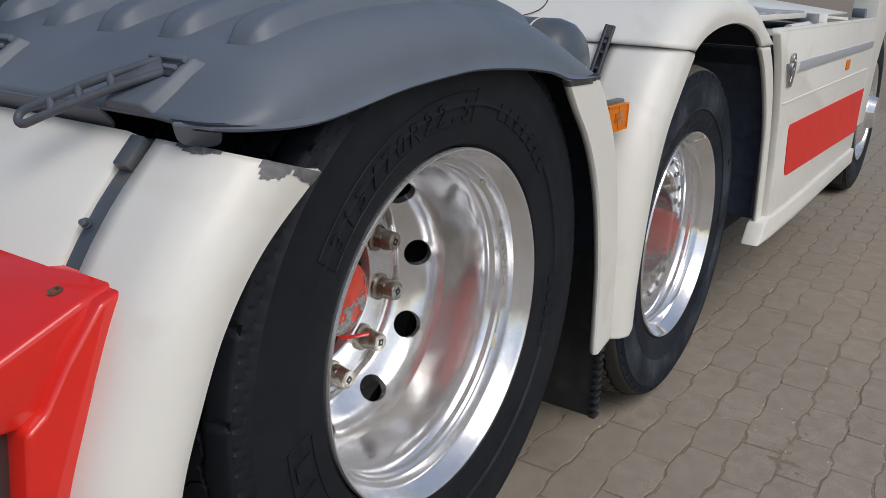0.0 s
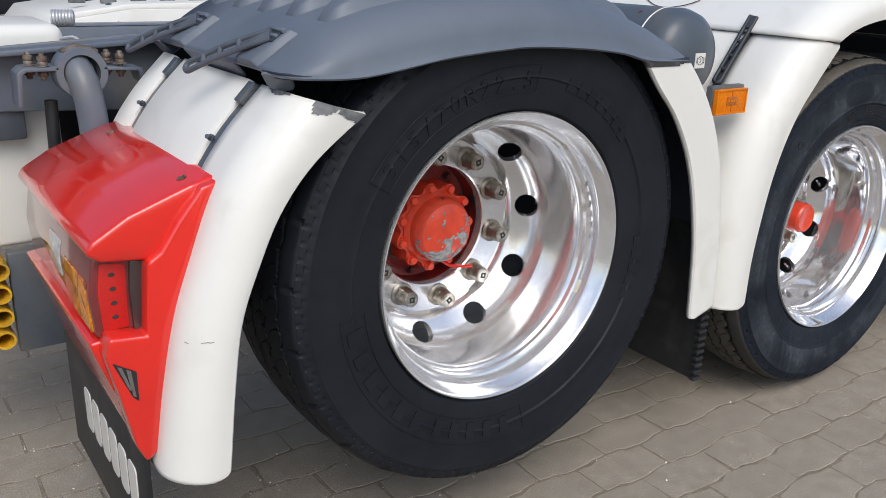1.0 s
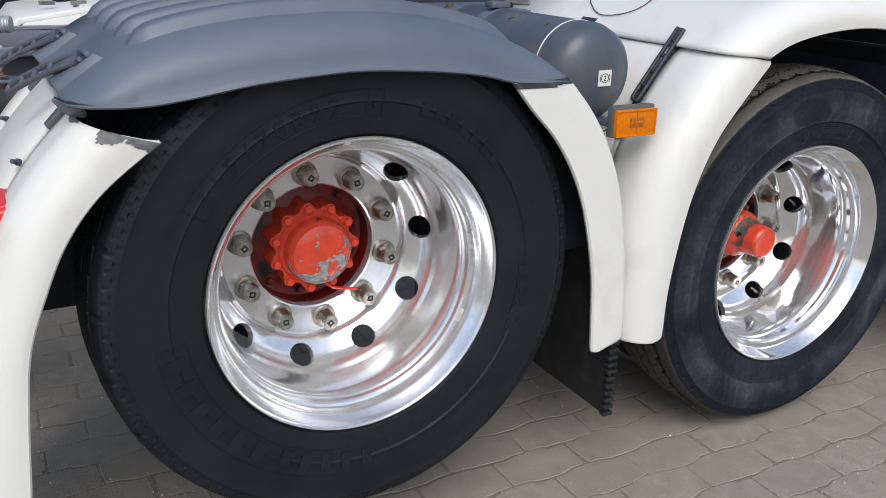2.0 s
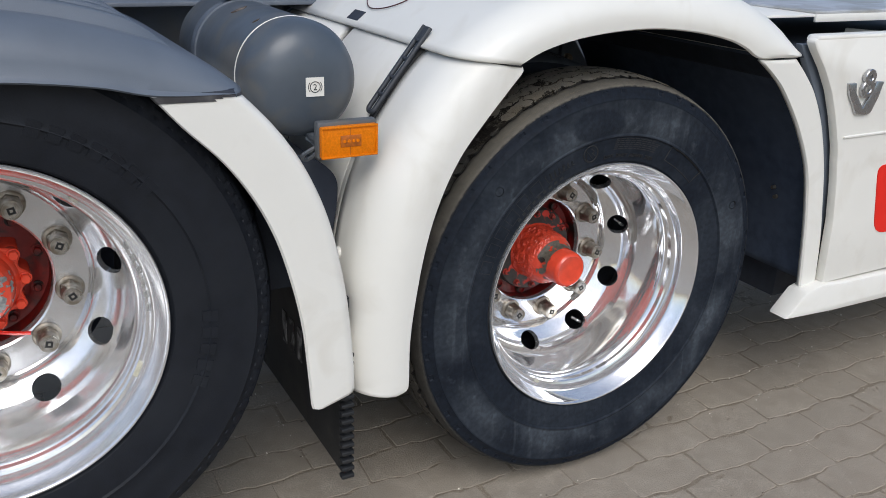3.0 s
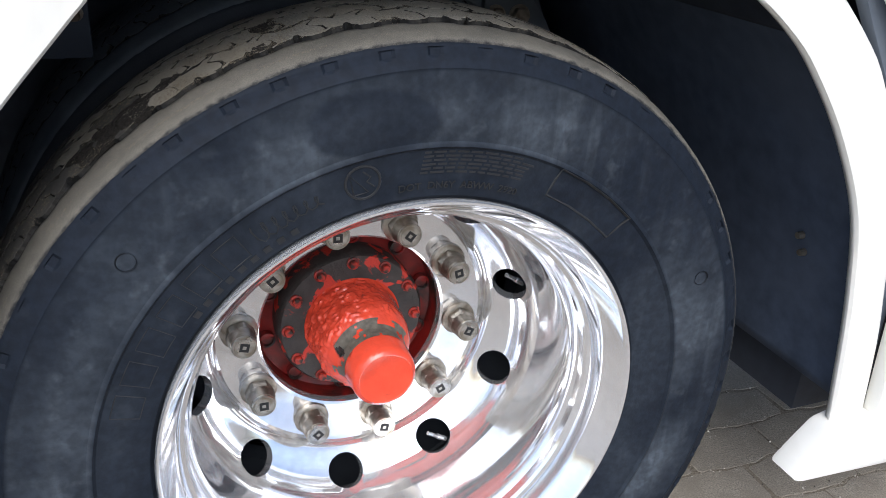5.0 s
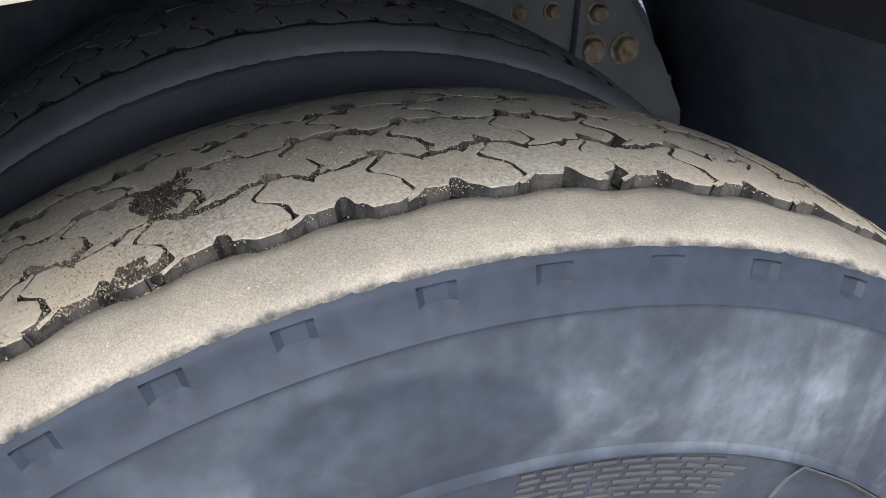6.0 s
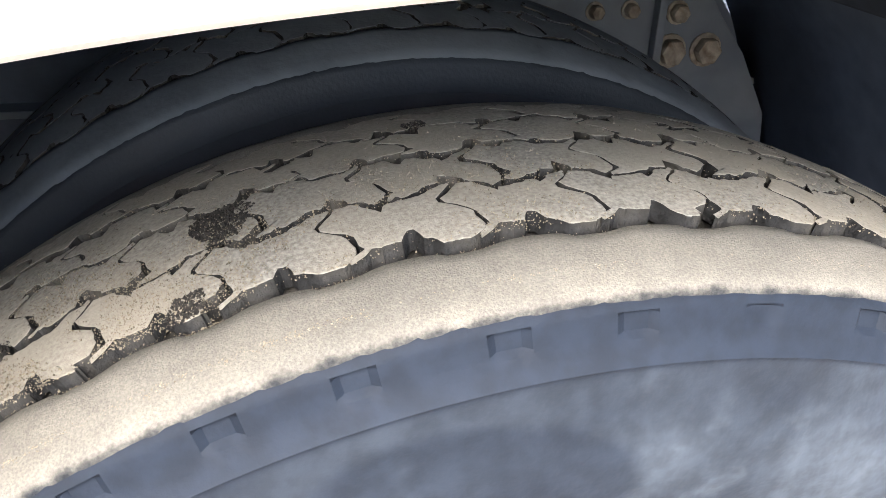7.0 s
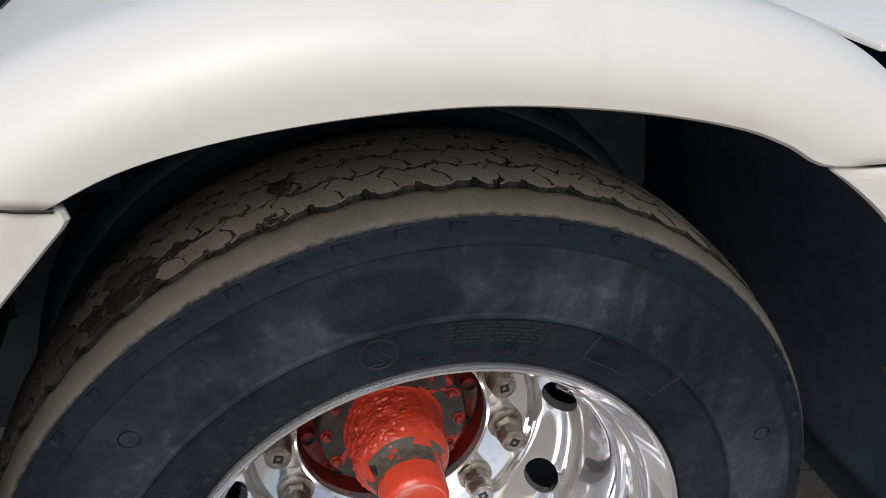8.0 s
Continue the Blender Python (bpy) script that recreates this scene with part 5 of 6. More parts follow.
part("tank_seam", moved(spun([(TR, 0.1555), (TR + 0.001, 0.1565), (TR + 0.001, 0.159), (TR, 0.160)], 72), Matrix.Translation((TX, 0, TZ))), LABEL_WHITE, tank, "pale weld seam line")
part("tank_strap", moved(spun([(TR, 0.445), (TR + 0.0035, 0.446), (TR + 0.0035, 0.474), (TR, 0.475)], 72), Matrix.Translation((TX, 0, TZ))), GUSSET, tank, "dirty steel tank strap")
part("strap_clamp", moved(joined(box(-0.050, 0.004, 0.442, 0.478, -0.003, 0.012, 0.003), spun([(0.012, 0.444), (0.012, 0.476), (0.0, 0.477)], 16)), Matrix.Translation((TX + 0.005, 0, TZ + TR + 0.006))), GUSSET, tank, "strap clamp on the tank")
part("clamp_rod", tube([(TX + 0.0, 0.46, TZ + TR + 0.016), (TX + 0.075, 0.462, TZ + TR + 0.012)], 0.0065, 12), STEEL, tank, "threaded clamp rod")
for cx, cy, w in ((-22, 0.345, 0.018), (-35, 0.46, 0.012), (-28, 0.20, 0.008)):
    a0 = radians(90 - cx)
    scar = rounded([(-w, -w * 0.35), (w * 0.2, -w * 0.55), (w, 0.0), (w * 0.4, w * 0.45), (-w * 0.5, w * 0.25)], w * 0.2)
    bm = slab(scar, -0.0008, 0.0008)
    part("rust_scar", moved(bm, Matrix.Translation((TX + (TR + 0.0004) * math.cos(a0), cy, TZ + (TR + 0.0004) * math.sin(a0))) @ Matrix.Rotation(math.pi / 2 - a0, 4, "Y") @ Matrix.Rotation(radians(90), 4, "X")), RUST, tank, "rusty scar in the paint")
sticker = part("tank_label", box(TX - 0.008, TX + 0.026, 0.0585, 0.0605, TZ - 0.022, TZ + 0.012, 0), LABEL_WHITE, tank, "white label with a circled number")
SX, SZ = TX + 0.009, TZ - 0.005
ink = joined(tube([(SX + 0.0095 * math.cos(2 * math.pi * k / 24), 0.0582, SZ + 0.0095 * math.sin(2 * math.pi * k / 24)) for k in range(24)], 0.0008, 5, True),
             *[tube([(SX + s * 0.0128 * math.cos(radians(a)), 0.0582, SZ + 0.0128 * math.sin(radians(a))) for a in range(-40, 41, 10)], 0.0007, 5) for s in (-1, 1)],
             moved(letters("2", 0.0155, 0.0006), Matrix.Translation((SX, 0.0582, SZ - 0.0055)) @ Matrix.Rotation(radians(90), 4, "X")))
part("label_print", ink, INK, sticker)

mx0, mx1, mz0, mz1 = 0.589, 0.697, 0.886, 0.943
lamp = part("side_marker_lamp", box(mx0 - 0.003, mx1 + 0.003, -0.004, 0.016, mz0 - 0.003, mz1 + 0.007, 0.004), CHASSIS, truck, "amber side marker lamp in a grey holder")
lens = part("lens", box(mx0, mx1, -0.014, -0.002, mz0, mz1, 0.004, 3), AMBER, lamp, "amber reflector lens")
part("led_window", box(mx0 + 0.036, mx0 + 0.076, -0.0155, -0.0135, mz0 + 0.019, mz0 + 0.040, 0.001), AMBER_DARK, lens, "dark window with small diodes")
for k in range(4):
    part("diode", moved(spun([(0.0032, 0.0), (0.0028, -0.0014), (0.0, -0.002)], 10), Matrix.Translation((mx0 + 0.0435 + 0.0085 * k, -0.0154, mz0 + 0.0295))), AMBER, lens)
part("lens_frame", joined(box(mx0, mx1, -0.0165, -0.012, mz1 - 0.004, mz1, 0.0012), box(mx0, mx1, -0.0165, -0.012, mz0, mz0 + 0.004, 0.0012), box(mx0, mx0 + 0.004, -0.0163, -0.012, mz0 + 0.004, mz1 - 0.004, 0.0012), box(mx1 - 0.004, mx1, -0.0163, -0.012, mz0 + 0.004, mz1 - 0.004, 0.0012)), AMBER, lens)
part("lens_ridge", box(mx0 + 0.0545, mx0 + 0.0555, -0.0152, -0.0135, mz0 + 0.003, mz1 - 0.003, 0), AMBER_DARK, lens)
part("lamp_bracket", joined(box(0.60, 0.64, 0.03, 0.12, 0.90, 0.91, 0.002), tube(along([(0.59, 0.02, 0.90), (0.57, 0.03, 0.885), (0.585, 0.05, 0.87), (0.61, 0.06, 0.885), (0.60, 0.09, 0.90)], 16), 0.004, 6)), CHASSIS, lamp, "bent lamp bracket and cable")

# ---- mud flap in front of the rear wheel ----
flap = part("mud_flap", box(0.622, 0.634, -0.03, 0.56, 0.215, 0.62, 0.003), BLACK, truck, "black rubber mud flap with a ribbed edge")
for k in range(16):
    part("flap_rib", box(0.612, 0.640, -0.040, -0.022, 0.217 + 0.0185 * k, 0.2265 + 0.0185 * k, 0.003), BLACK, flap)
for k in range(3):
    part("flap_print_bar", moved(box(0.6195, 0.6215, 0.21 + 0.05 * k, 0.235 + 0.05 * k, 0.36, 0.44, 0), Matrix()), WORN_PRINT, flap, "worn grey print")

part("moulded_duct", slab(rounded([(0.50, 0.60), (0.50, 0.885), (0.57, 0.874), (0.637, 0.845), (0.666, 0.812), (0.664, 0.76), (0.654, 0.70), (0.650, 0.60)], [0.01, 0.02, 0.02, 0.02, 0.02, 0.02, 0.02, 0.01]), 0.10, 0.4, 0.012, 3), LINER, truck, "dark moulded duct between the guards")
part("duct_cap", moved(spun([(0.0, -0.012), (0.012, -0.011), (0.014, 0.0), (0.012, 0.011), (0.0, 0.012)], 20), Matrix.Translation((0.661, 0.075, 0.668)) @ Matrix.Rotation(radians(90), 4, "Z")), WHITE, truck, "small white round cap")

# ---- side skirt ----
sk = [(1.764, 1.069), (1.750, 1.066), (1.746, 1.058), (1.758, 1.042), (1.802, 0.994), (1.841, 0.940), (1.874, 0.875), (1.905, 0.800), (1.930, 0.700), (1.948, 0.600), (1.958, 0.429)]
outline = sk + [(3.74, 0.425), (3.83, 1.069)]
skirt = part("side_skirt", slab(outline, -0.078, -0.052, 0.006, 2), WHITE, truck, "white side skirt panel with a red field")
part("skirt_top_rail", slab([(1.752, 1.061), (3.83, 1.060), (3.83, 1.074), (1.760, 1.074)], -0.079, -0.045, 0.005), WHITE, skirt)
part("skirt_sill", joined(slab([(1.884, 0.418), (1.945, 0.432), (2.03, 0.424), (2.2, 0.421), (3.74, 0.425), (3.74, 0.345), (2.4, 0.338), (2.0, 0.345), (1.822, 0.354), (1.84, 0.372)], -0.092, -0.03, 0.008, 2)), WHITE, skirt, "white lower sill of the skirt")
part("skirt_crease", slab([(1.915, 0.822), (3.82, 0.822), (3.82, 0.829), (1.915, 0.829)], -0.0815, -0.074, 0.0018, 1), WHITE, skirt)
part("red_field", slab(rounded([(2.078, 0.738), (3.79, 0.727), (3.76, 0.508), (2.125, 0.545)], [0.03, 0.005, 0.005, 0.04]), -0.0805, -0.076, 0), RED_PANEL, skirt, "red painted field")
part("trim_strip", slab([(2.068, 0.920), (3.83, 0.928), (3.83, 0.962), (2.082, 0.957)], -0.083, -0.077, 0.002), TRIM, skirt, "brushed metal trim strip")
part("skirt_marker", box(3.09, 3.17, -0.084, -0.076, 0.862, 0.905, 0.003), AMBER, skirt, "small amber side marker")
vee = [(1.886, 0.960), (1.914, 0.960), (1.921, 0.935), (1.955, 0.898), (1.981, 0.935), (1.988, 0.960), (2.017, 0.958), (2.008, 0.920), (1.990, 0.882), (1.975, 0.878), (1.934, 0.882), (1.918, 0.905), (1.897, 0.930)]
emblem = part("skirt_emblem", slab(vee, -0.086, -0.077, 0.0025), CHROME, skirt, "dark chrome shield badge with a figure eight")
for zc, r in ((0.944, 0.0165), (0.9715, 0.0135)):
    ring = [(r + 0.0062, -0.0032), (r + 0.0062, 0.0045), (r - 0.0062, 0.0045), (r - 0.0062, -0.0032), (r - 0.0045, -0.0052), (r + 0.0045, -0.0052)]
    part("emblem_ring", moved(spun(ring, 28, True), Matrix.Translation((1.957, -0.0845 - 20 * (zc - 0.944) / 500, zc))), CHROME, emblem)
# unseen low block, added so that less light reaches the ground here
part("skirt_inner_wall", box(2.0, 3.75, 0.10, 0.70, 0.31, 1.02, 0.003), LINER, skirt, "unseen dark block added behind the skirt to shade the ground")
part("deck_floor", box(1.76, 3.80, -0.040, 0.62, 1.018, 1.030, 0.002), LINER, truck, "dark tray under the deck plates")
deck = part("deck_plate", joined(box(1.700, 2.62, 0.030, 0.62, 1.100, 1.107, 0.002), box(1.868, 2.62, 0.026, 0.034, 1.088, 1.107, 0.002)), WHITE, truck, "worn white deck plate with a folded front edge")
part("deck_edge", box(1.870, 2.60, 0.0305, 0.60, 1.107, 1.115, 0.003), DECK, deck, "scuffed upper sheet")
part("deck_rib", moved(box(-0.35, 0.35, -0.05, 0.05, -0.006, 0.006, 0.003), Matrix.Translation((2.72, 0.12, 1.094)) @ Matrix.Rotation(radians(-24), 4, "Z") @ Matrix.Rotation(radians(2), 4, "Y")), WHITE, deck, "loose white strut")
far_plate = part("deck_plate", moved(box(-0.50, 0.50, -0.27, 0.27, -0.005, 0.005, 0.002), Matrix.Translation((3.30, 0.33, 1.122)) @ Matrix.Rotation(radians(7), 4, "X")), WHITE, truck, "worn white deck plate")
part("deck_beam", moved(box(-0.55, 0.55, -0.018, 0.018, -0.02, 0.02, 0.003), Matrix.Translation((3.05, 0.30, 1.085)) @ Matrix.Rotation(radians(38), 4, "Z")), WHITE, far_plate, "white angled beam")
part("deck_tube", tube(along([(2.30, 0.02, 1.052), (2.55, 0.015, 1.056), (2.86, 0.03, 1.060)], 12), 0.018, 14), WHITE, truck, "white tube lying in the tray")
part("tray_divider", moved(box(-0.006, 0.006, -0.07, 0.07, -0.012, 0.014, 0.002), Matrix.Translation((2.16, 0.07, 1.042)) @ Matrix.Rotation(radians(24), 4, "Z")), WHITE, truck, "white divider in the tray")
part("deck_bracket", box(3.66, 3.72, -0.04, 0.02, 1.074, 1.118, 0.006), RAIL_GREY, truck, "grey bracket at the deck corner")
part("skirt_gap_post", slab([(1.745, 1.05), (1.80, 1.05), (1.90, 0.90), (1.955, 0.70), (1.965, 0.43), (1.93, 0.43), (1.91, 0.70), (1.86, 0.88)], -0.045, -0.025, 0.003), PLASTIC, truck, "blue-grey bracket between guard and skirt")

# ---- front axle seen past the skirt ----
part("front_tyre", ribbed([(0.30, 0.03), (0.35, 0.0), (0.41, -0.005), (0.45, 0.0), (0.478, 0.012), (0.492, 0.05), (0.496, 0.14), (0.49, 0.25), (0.30, 0.27)], 96), RUBBER, truck, "black front tyre", at=(4.75, 0.0, 0.496))
part("front_wheel_rim", spun([(0.30, 0.02), (0.297, 0.0), (0.28, 0.004), (0.27, 0.04), (0.25, 0.06), (0.22, 0.03), (0.18, 0.0), (0.10, -0.01), (0.09, -0.05), (0.0, -0.055)], 72), ALU, truck, "polished front wheel", at=(4.75, 0.0, 0.496))
part("front_mud_flap", box(4.03, 4.045, -0.02, 0.5, 0.17, 0.5, 0.003), BLACK, truck, "black front mud flap")
part("cab_side_panel", slab(rounded([(3.86, 0.52), (3.86, 1.9), (4.9, 1.9), (4.9, 1.25), (4.45, 1.12), (4.18, 0.85), (4.08, 0.52)], [0.02, 0.02, 0.02, 0.15, 0.15, 0.15, 0.02]), -0.07, 0.05, 0.012), WHITE, truck, "white cab side panel")

# ---- chassis ----
rail = part("chassis_rail", moved(slab([(0.828, 1.072), (0.908, 1.072), (0.908, 0.78), (0.828, 0.78), (0.828, 0.79), (0.898, 0.79), (0.898, 1.062), (0.828, 1.062)], -4.4, 0.2, 0.002), Matrix.Rotation(radians(90), 4, "Z")), RAIL_GREY, truck, "dark grey chassis rail")
part("chassis_rail_end", joined(slab([(-1.0, 0.878), (-0.2, 0.838), (-0.2, 1.045), (-0.4, 1.025), (-1.0, 0.985)], 0.80, 0.81, 0.003), moved(box(-0.61, 0.22, 0.74, 0.81, -0.006, 0.006, 0.003), Matrix.Translation((-0.4, 0, 1.014)) @ Matrix.Rotation(radians(-3.6), 4, "Y"))), RAIL_GREY, truck, "tapered grey end of the chassis rail")
part("far_chassis_rail", joined(box(-1.0, 4.4, 1.59, 1.6, 0.75, 0.98, 0.003), box(-1.0, 4.4, 1.59, 1.67, 0.972, 0.982, 0.003)), RAIL_GREY, truck, "far grey chassis rail")
plate = part("frame_plate", box(0.20, 0.99, 0.735, 1.06, 1.073, 1.083, 0.002), GUSSET, truck, "worn grey frame plate behind the tank")
first = None
for x, y in ((0.36, 0.85), (0.511, 0.855), (0.665, 0.86), (0.858, 0.92), (0.95, 0.93)):
    at = (x, y, 1.083)
    if first is None:
        first = part("plate_bolt", moved(joined(hexagon(0.013, -0.014, 0), spun([(0.018, 0.0), (0.018, -0.003), (0.0, -0.003)], 16)), Matrix.Rotation(radians(-90), 4, "X")), RUST, plate, "rusty frame bolt", at=at)
    else:
        share(first, "plate_bolt", at, plate)
part("far_frame_plate", box(0.10, 2.2, 1.50, 1.515, 0.75, 1.13, 0.003), LINER, truck, "dark frame plate on the far side")
# gusset with bolts over the driven axle
gus = part("axle_gusset", slab([(1.40, 0.80), (1.44, 1.06), (1.68, 1.06), (1.772, 0.93), (1.802, 0.886), (1.848, 0.83), (1.900, 0.74), (1.918, 0.60), (1.70, 0.60)], 0.812, 0.826, 0.004), GUSSET, truck, "grey gusset plate bolted to the chassis")
part("gusset_fold", slab([(1.698, 0.81), (1.710, 0.81), (1.710, 1.02), (1.698, 1.02)], 0.795, 0.813, 0.002), GUSSET, gus)
for x, z, r in ((1.613, 0.895, 0.010), (1.663, 0.896, 0.010), (1.733, 0.891, 0.013), (1.730, 0.839, 0.019), (1.784, 0.839, 0.019)):
    part("gusset_bolt", moved(joined(hexagon(r, -0.016, 0.0), spun([(r * 1.25, 0.0), (r * 1.25, -0.003), (0.0, -0.003)], 16)), Matrix.Translation((x, 0.812, z))), BOLT_DUST, gus, "dusty rusty bolt head")
part("inner_wheel_wall", slab([(0.57, 0.14), (0.57, 0.70), (0.66, 0.90), (0.85, 1.06), (1.1, 1.17), (1.45, 1.17), (1.70, 1.05), (1.95, 0.75), (1.97, 0.40), (1.10, 0.40), (1.0, 0.14)], 0.86, 0.875, 0.002), BAY_WALL, truck, "dark inner wall of the wheel bay")
part("inner_wheel_wall", slab([(-0.66, 0.45), (-0.5, 0.95), (-0.3, 1.09), (0.3, 1.09), (0.5, 0.95), (0.64, 0.45)], 0.60, 0.61, 0.002), LINER, truck, "dark inner wall of the rear wheel bay")
part("axle_seat", box(AX - 0.06, AX + 0.06, 0.832, 0.904, 0.690, 0.785, 0.006), CHASSIS, truck, "grey seat between axle and rail")
part("axle_seat", box(BX - 0.07, BX + 0.07, 0.832, 0.904, 0.570, 0.785, 0.006), CHASSIS, truck, "grey seat between axle and rail")
part("rear_axle", moved(spun([(0.0, 0.35), (0.07, 0.35), (0.07, 1.9), (0.0, 1.9)], 24), Matrix.Translation((AX, 0, AZ))), CHASSIS, truck, "grey axle tube")
part("drive_axle", moved(spun([(0.0, 0.36), (0.09, 0.36), (0.09, 1.9), (0.0, 1.9)], 24), Matrix.Translation((BX, 0, BZ))), CHASSIS, truck, "grey axle tube")

# ---- tail lamp housing ----
housing_top = slab([(-0.556, 0.872), (-0.60, 0.862), (-0.70, 0.825), (-0.758, 0.790), (-0.766, 0.772), (-0.745, 0.757), (-0.66, 0.748), (-0.612, 0.76)], 0.040, 0.585, 0.008, 3)
housing_side = slab([(-0.560, 0.868), (-0.600, 0.782), (-0.640, 0.658), (-0.658, 0.583), (-0.668, 0.525), (-0.676, 0.465), (-0.687, 0.425), (-0.708, 0.409), (-0.722, 0.44), (-0.742, 0.545), (-0.756, 0.606), (-0.748, 0.640), (-0.690, 0.632), (-0.681, 0.752), (-0.66, 0.765), (-0.63, 0.81), (-0.59, 0.86)], 0.024, 0.075, 0.006, 3)
housing_low = slab([(-0.672, 0.630), (-0.768, 0.618), (-0.764, 0.600), (-0.73, 0.50), (-0.705, 0.40), (-0.695, 0.40), (-0.690, 0.55)], 0.07, 0.585, 0.006, 3)
housing = part("tail_lamp_housing", joined(housing_top, housing_side, housing_low), RED, truck, "glossy red tail lamp housing", sharp=40)
tail = part("tail_lamp", slab([(-0.674, 0.748), (-0.752, 0.760), (-0.762, 0.70), (-0.756, 0.626), (-0.676, 0.632)], 0.066, 0.56, 0.006, 3), LENS_SMOKED, housing, "smoked red tail lamp cluster")
part("indicator_lens", slab(rounded([(-0.735, 0.712), (-0.7620, 0.716), (-0.7632, 0.69), (-0.7605, 0.632), (-0.735, 0.636)], 0.002), 0.082, 0.235, 0.003), AMBER_CUT, tail, "cut amber indicator section")
part("reversing_lens", slab([(-0.735, 0.730), (-0.7592, 0.734), (-0.7640, 0.70), (-0.7620, 0.668), (-0.735, 0.668)], 0.262, 0.345, 0.003), LENS_CLEAR, tail, "clear reversing section")
part("lens_end", slab([(-0.674, 0.746), (-0.699, 0.749), (-0.703, 0.700), (-0.701, 0.631), (-0.676, 0.633)], 0.058, 0.08, 0.003), SMOKE, tail, "dark end of the lamp")
part("lens_panel", slab(rounded([(-0.7055, 0.744), (-0.743, 0.749), (-0.7495, 0.70), (-0.7455, 0.637), (-0.7075, 0.638)], 0.003), 0.0638, 0.068, 0.001), LENS_RED, tail, "bright red side section")
for k in range(4):
    part("lamp_slot", moved(spun([(0.0052, -0.0012), (0.0046, -0.0018), (0.0, -0.0018)], 12), Matrix.Translation((-0.7265, 0.0645, 0.6585 + 0.0235 * k)) @ Matrix.Scale(0.72, 4, (0, 0, 1))), SMOKE, tail)
for y in (0.085, 0.50):
    part("housing_screw", moved(spun([(0.008, 0.0), (0.008, -0.002), (0.005, -0.003), (0.004, 0.0), (0.0, 0.0)], 16), Matrix.Translation((-0.60, y, 0.8615)) @ Matrix.Rotation(radians(-20), 4, "Y") @ Matrix.Rotation(radians(-90), 4, "X")), RUST, housing)
part("name_plate", slab([(-0.748, 0.600), (-0.713, 0.577), (-0.713, 0.525), (-0.722, 0.535)], 0.0215, 0.0262, 0.001), BLACK, housing, "black plate with silver shapes")
for k in range(2):
    part("plate_print_bar", slab([(-0.742 + 0.013 * k, 0.594 - 0.008 * k), (-0.735 + 0.013 * k, 0.590 - 0.008 * k), (-0.722 + 0.005 * k, 0.546 - 0.012 * k), (-0.727 + 0.005 * k, 0.550 - 0.012 * k)], 0.0203, 0.0218), CHROME, housing, "silver bar")
rflap = part("rear_mud_flap", moved(box(-0.712, -0.702, 0.035, 0.60, 0.16, 0.50, 0.003), Matrix()), BLACK, truck, "black rubber rear mud flap with white print")
for k in range(6):
    part("flap_print_bar", moved(slab(rounded([(-0.024, -0.046), (0.024, -0.046), (0.024, 0.046), (-0.024, 0.046)], 0.014), -0.0012, 0.0012), Matrix.Translation((-0.7135, 0.425 - 0.062 * k, 0.315)) @ Matrix.Rotation(radians(-90), 4, "Z")), LABEL_WHITE, rflap, "white printed bar")

# ---- rear end of the chassis ----
part("rear_beam", box(-1.05, -0.62, 0.86, 0.95, 0.545, 0.868, 0.012, 3), WHITE, truck, "white rear cross beam")
pipe = part("bent_pipe", tube(along([(-0.60, 0.72, 0.98), (-0.618, 0.66, 0.975), (-0.612, 0.625, 0.94), (-0.605, 0.615, 0.88), (-0.60, 0.615, 0.78), (-0.59, 0.62, 0.70)], 24), 0.030, 20), RAIL_GREY, truck, "thick bent grey pipe")
part("pipe_collar", moved(spun([(0.036, 0.0), (0.050, 0.0), (0.052, 0.004), (0.052, 0.05), (0.048, 0.056), (0.036, 0.056)], 40, True), Matrix.Translation((-0.612, 0.628, 0.962))), RAIL_GREY, pipe, "grey clamp collar round the pipe")
part("collar_rust", moved(slab(rounded([(-0.03, 0.036), (0.0, 0.049), (0.034, 0.036), (0.036, 0.046), (0.0, 0.057), (-0.034, 0.044)], 0.004), 0.004, 0.046, 0.001), Matrix.Translation((-0.612, 0.628, 0.962))), RUST, pipe, "rust-eaten top of the collar")
part("clamp_bracket", moved(slab([(-0.738, 0.900), (-0.730, 0.900), (-0.724, 0.962), (-0.716, 0.968), (-0.655, 0.968), (-0.655, 0.976), (-0.722, 0.976), (-0.734, 0.966)], 0.628, 0.70, 0.002), Matrix()), RAIL_GREY, pipe, "angled clamp bracket")
part("clamp_bracket", slab([(-0.57, 0.966), (-0.50, 0.962), (-0.492, 0.935), (-0.485, 0.935), (-0.492, 0.968), (-0.57, 0.974)], 0.628, 0.70, 0.002), RAIL_GREY, pipe, "angled clamp bracket")
for x, y in ((-0.704, 0.672), (-0.683, 0.645), (-0.552, 0.672), (-0.532, 0.645)):
    part("clamp_bolt", moved(joined(hexagon(0.006, -0.026, 0.028), hexagon(0.010, -0.020, -0.009), hexagon(0.0105, -0.009, -0.001), spun([(0.0135, 0.0), (0.0135, -0.002), (0.0, -0.002)], 14), hexagon(0.0105, 0.010, 0.020)), Matrix.Translation((x, y, 0.977)) @ Matrix.Rotation(radians(-90), 4, "X")), RUST, pipe, "rusty clamp bolt")
part("corrugated_hose", tube([(-0.665, 0.70, 0.90), (-0.668, 0.70, 0.80), (-0.665, 0.70, 0.70)], 0.013, 12), BLACK, truck, "black corrugated hose")

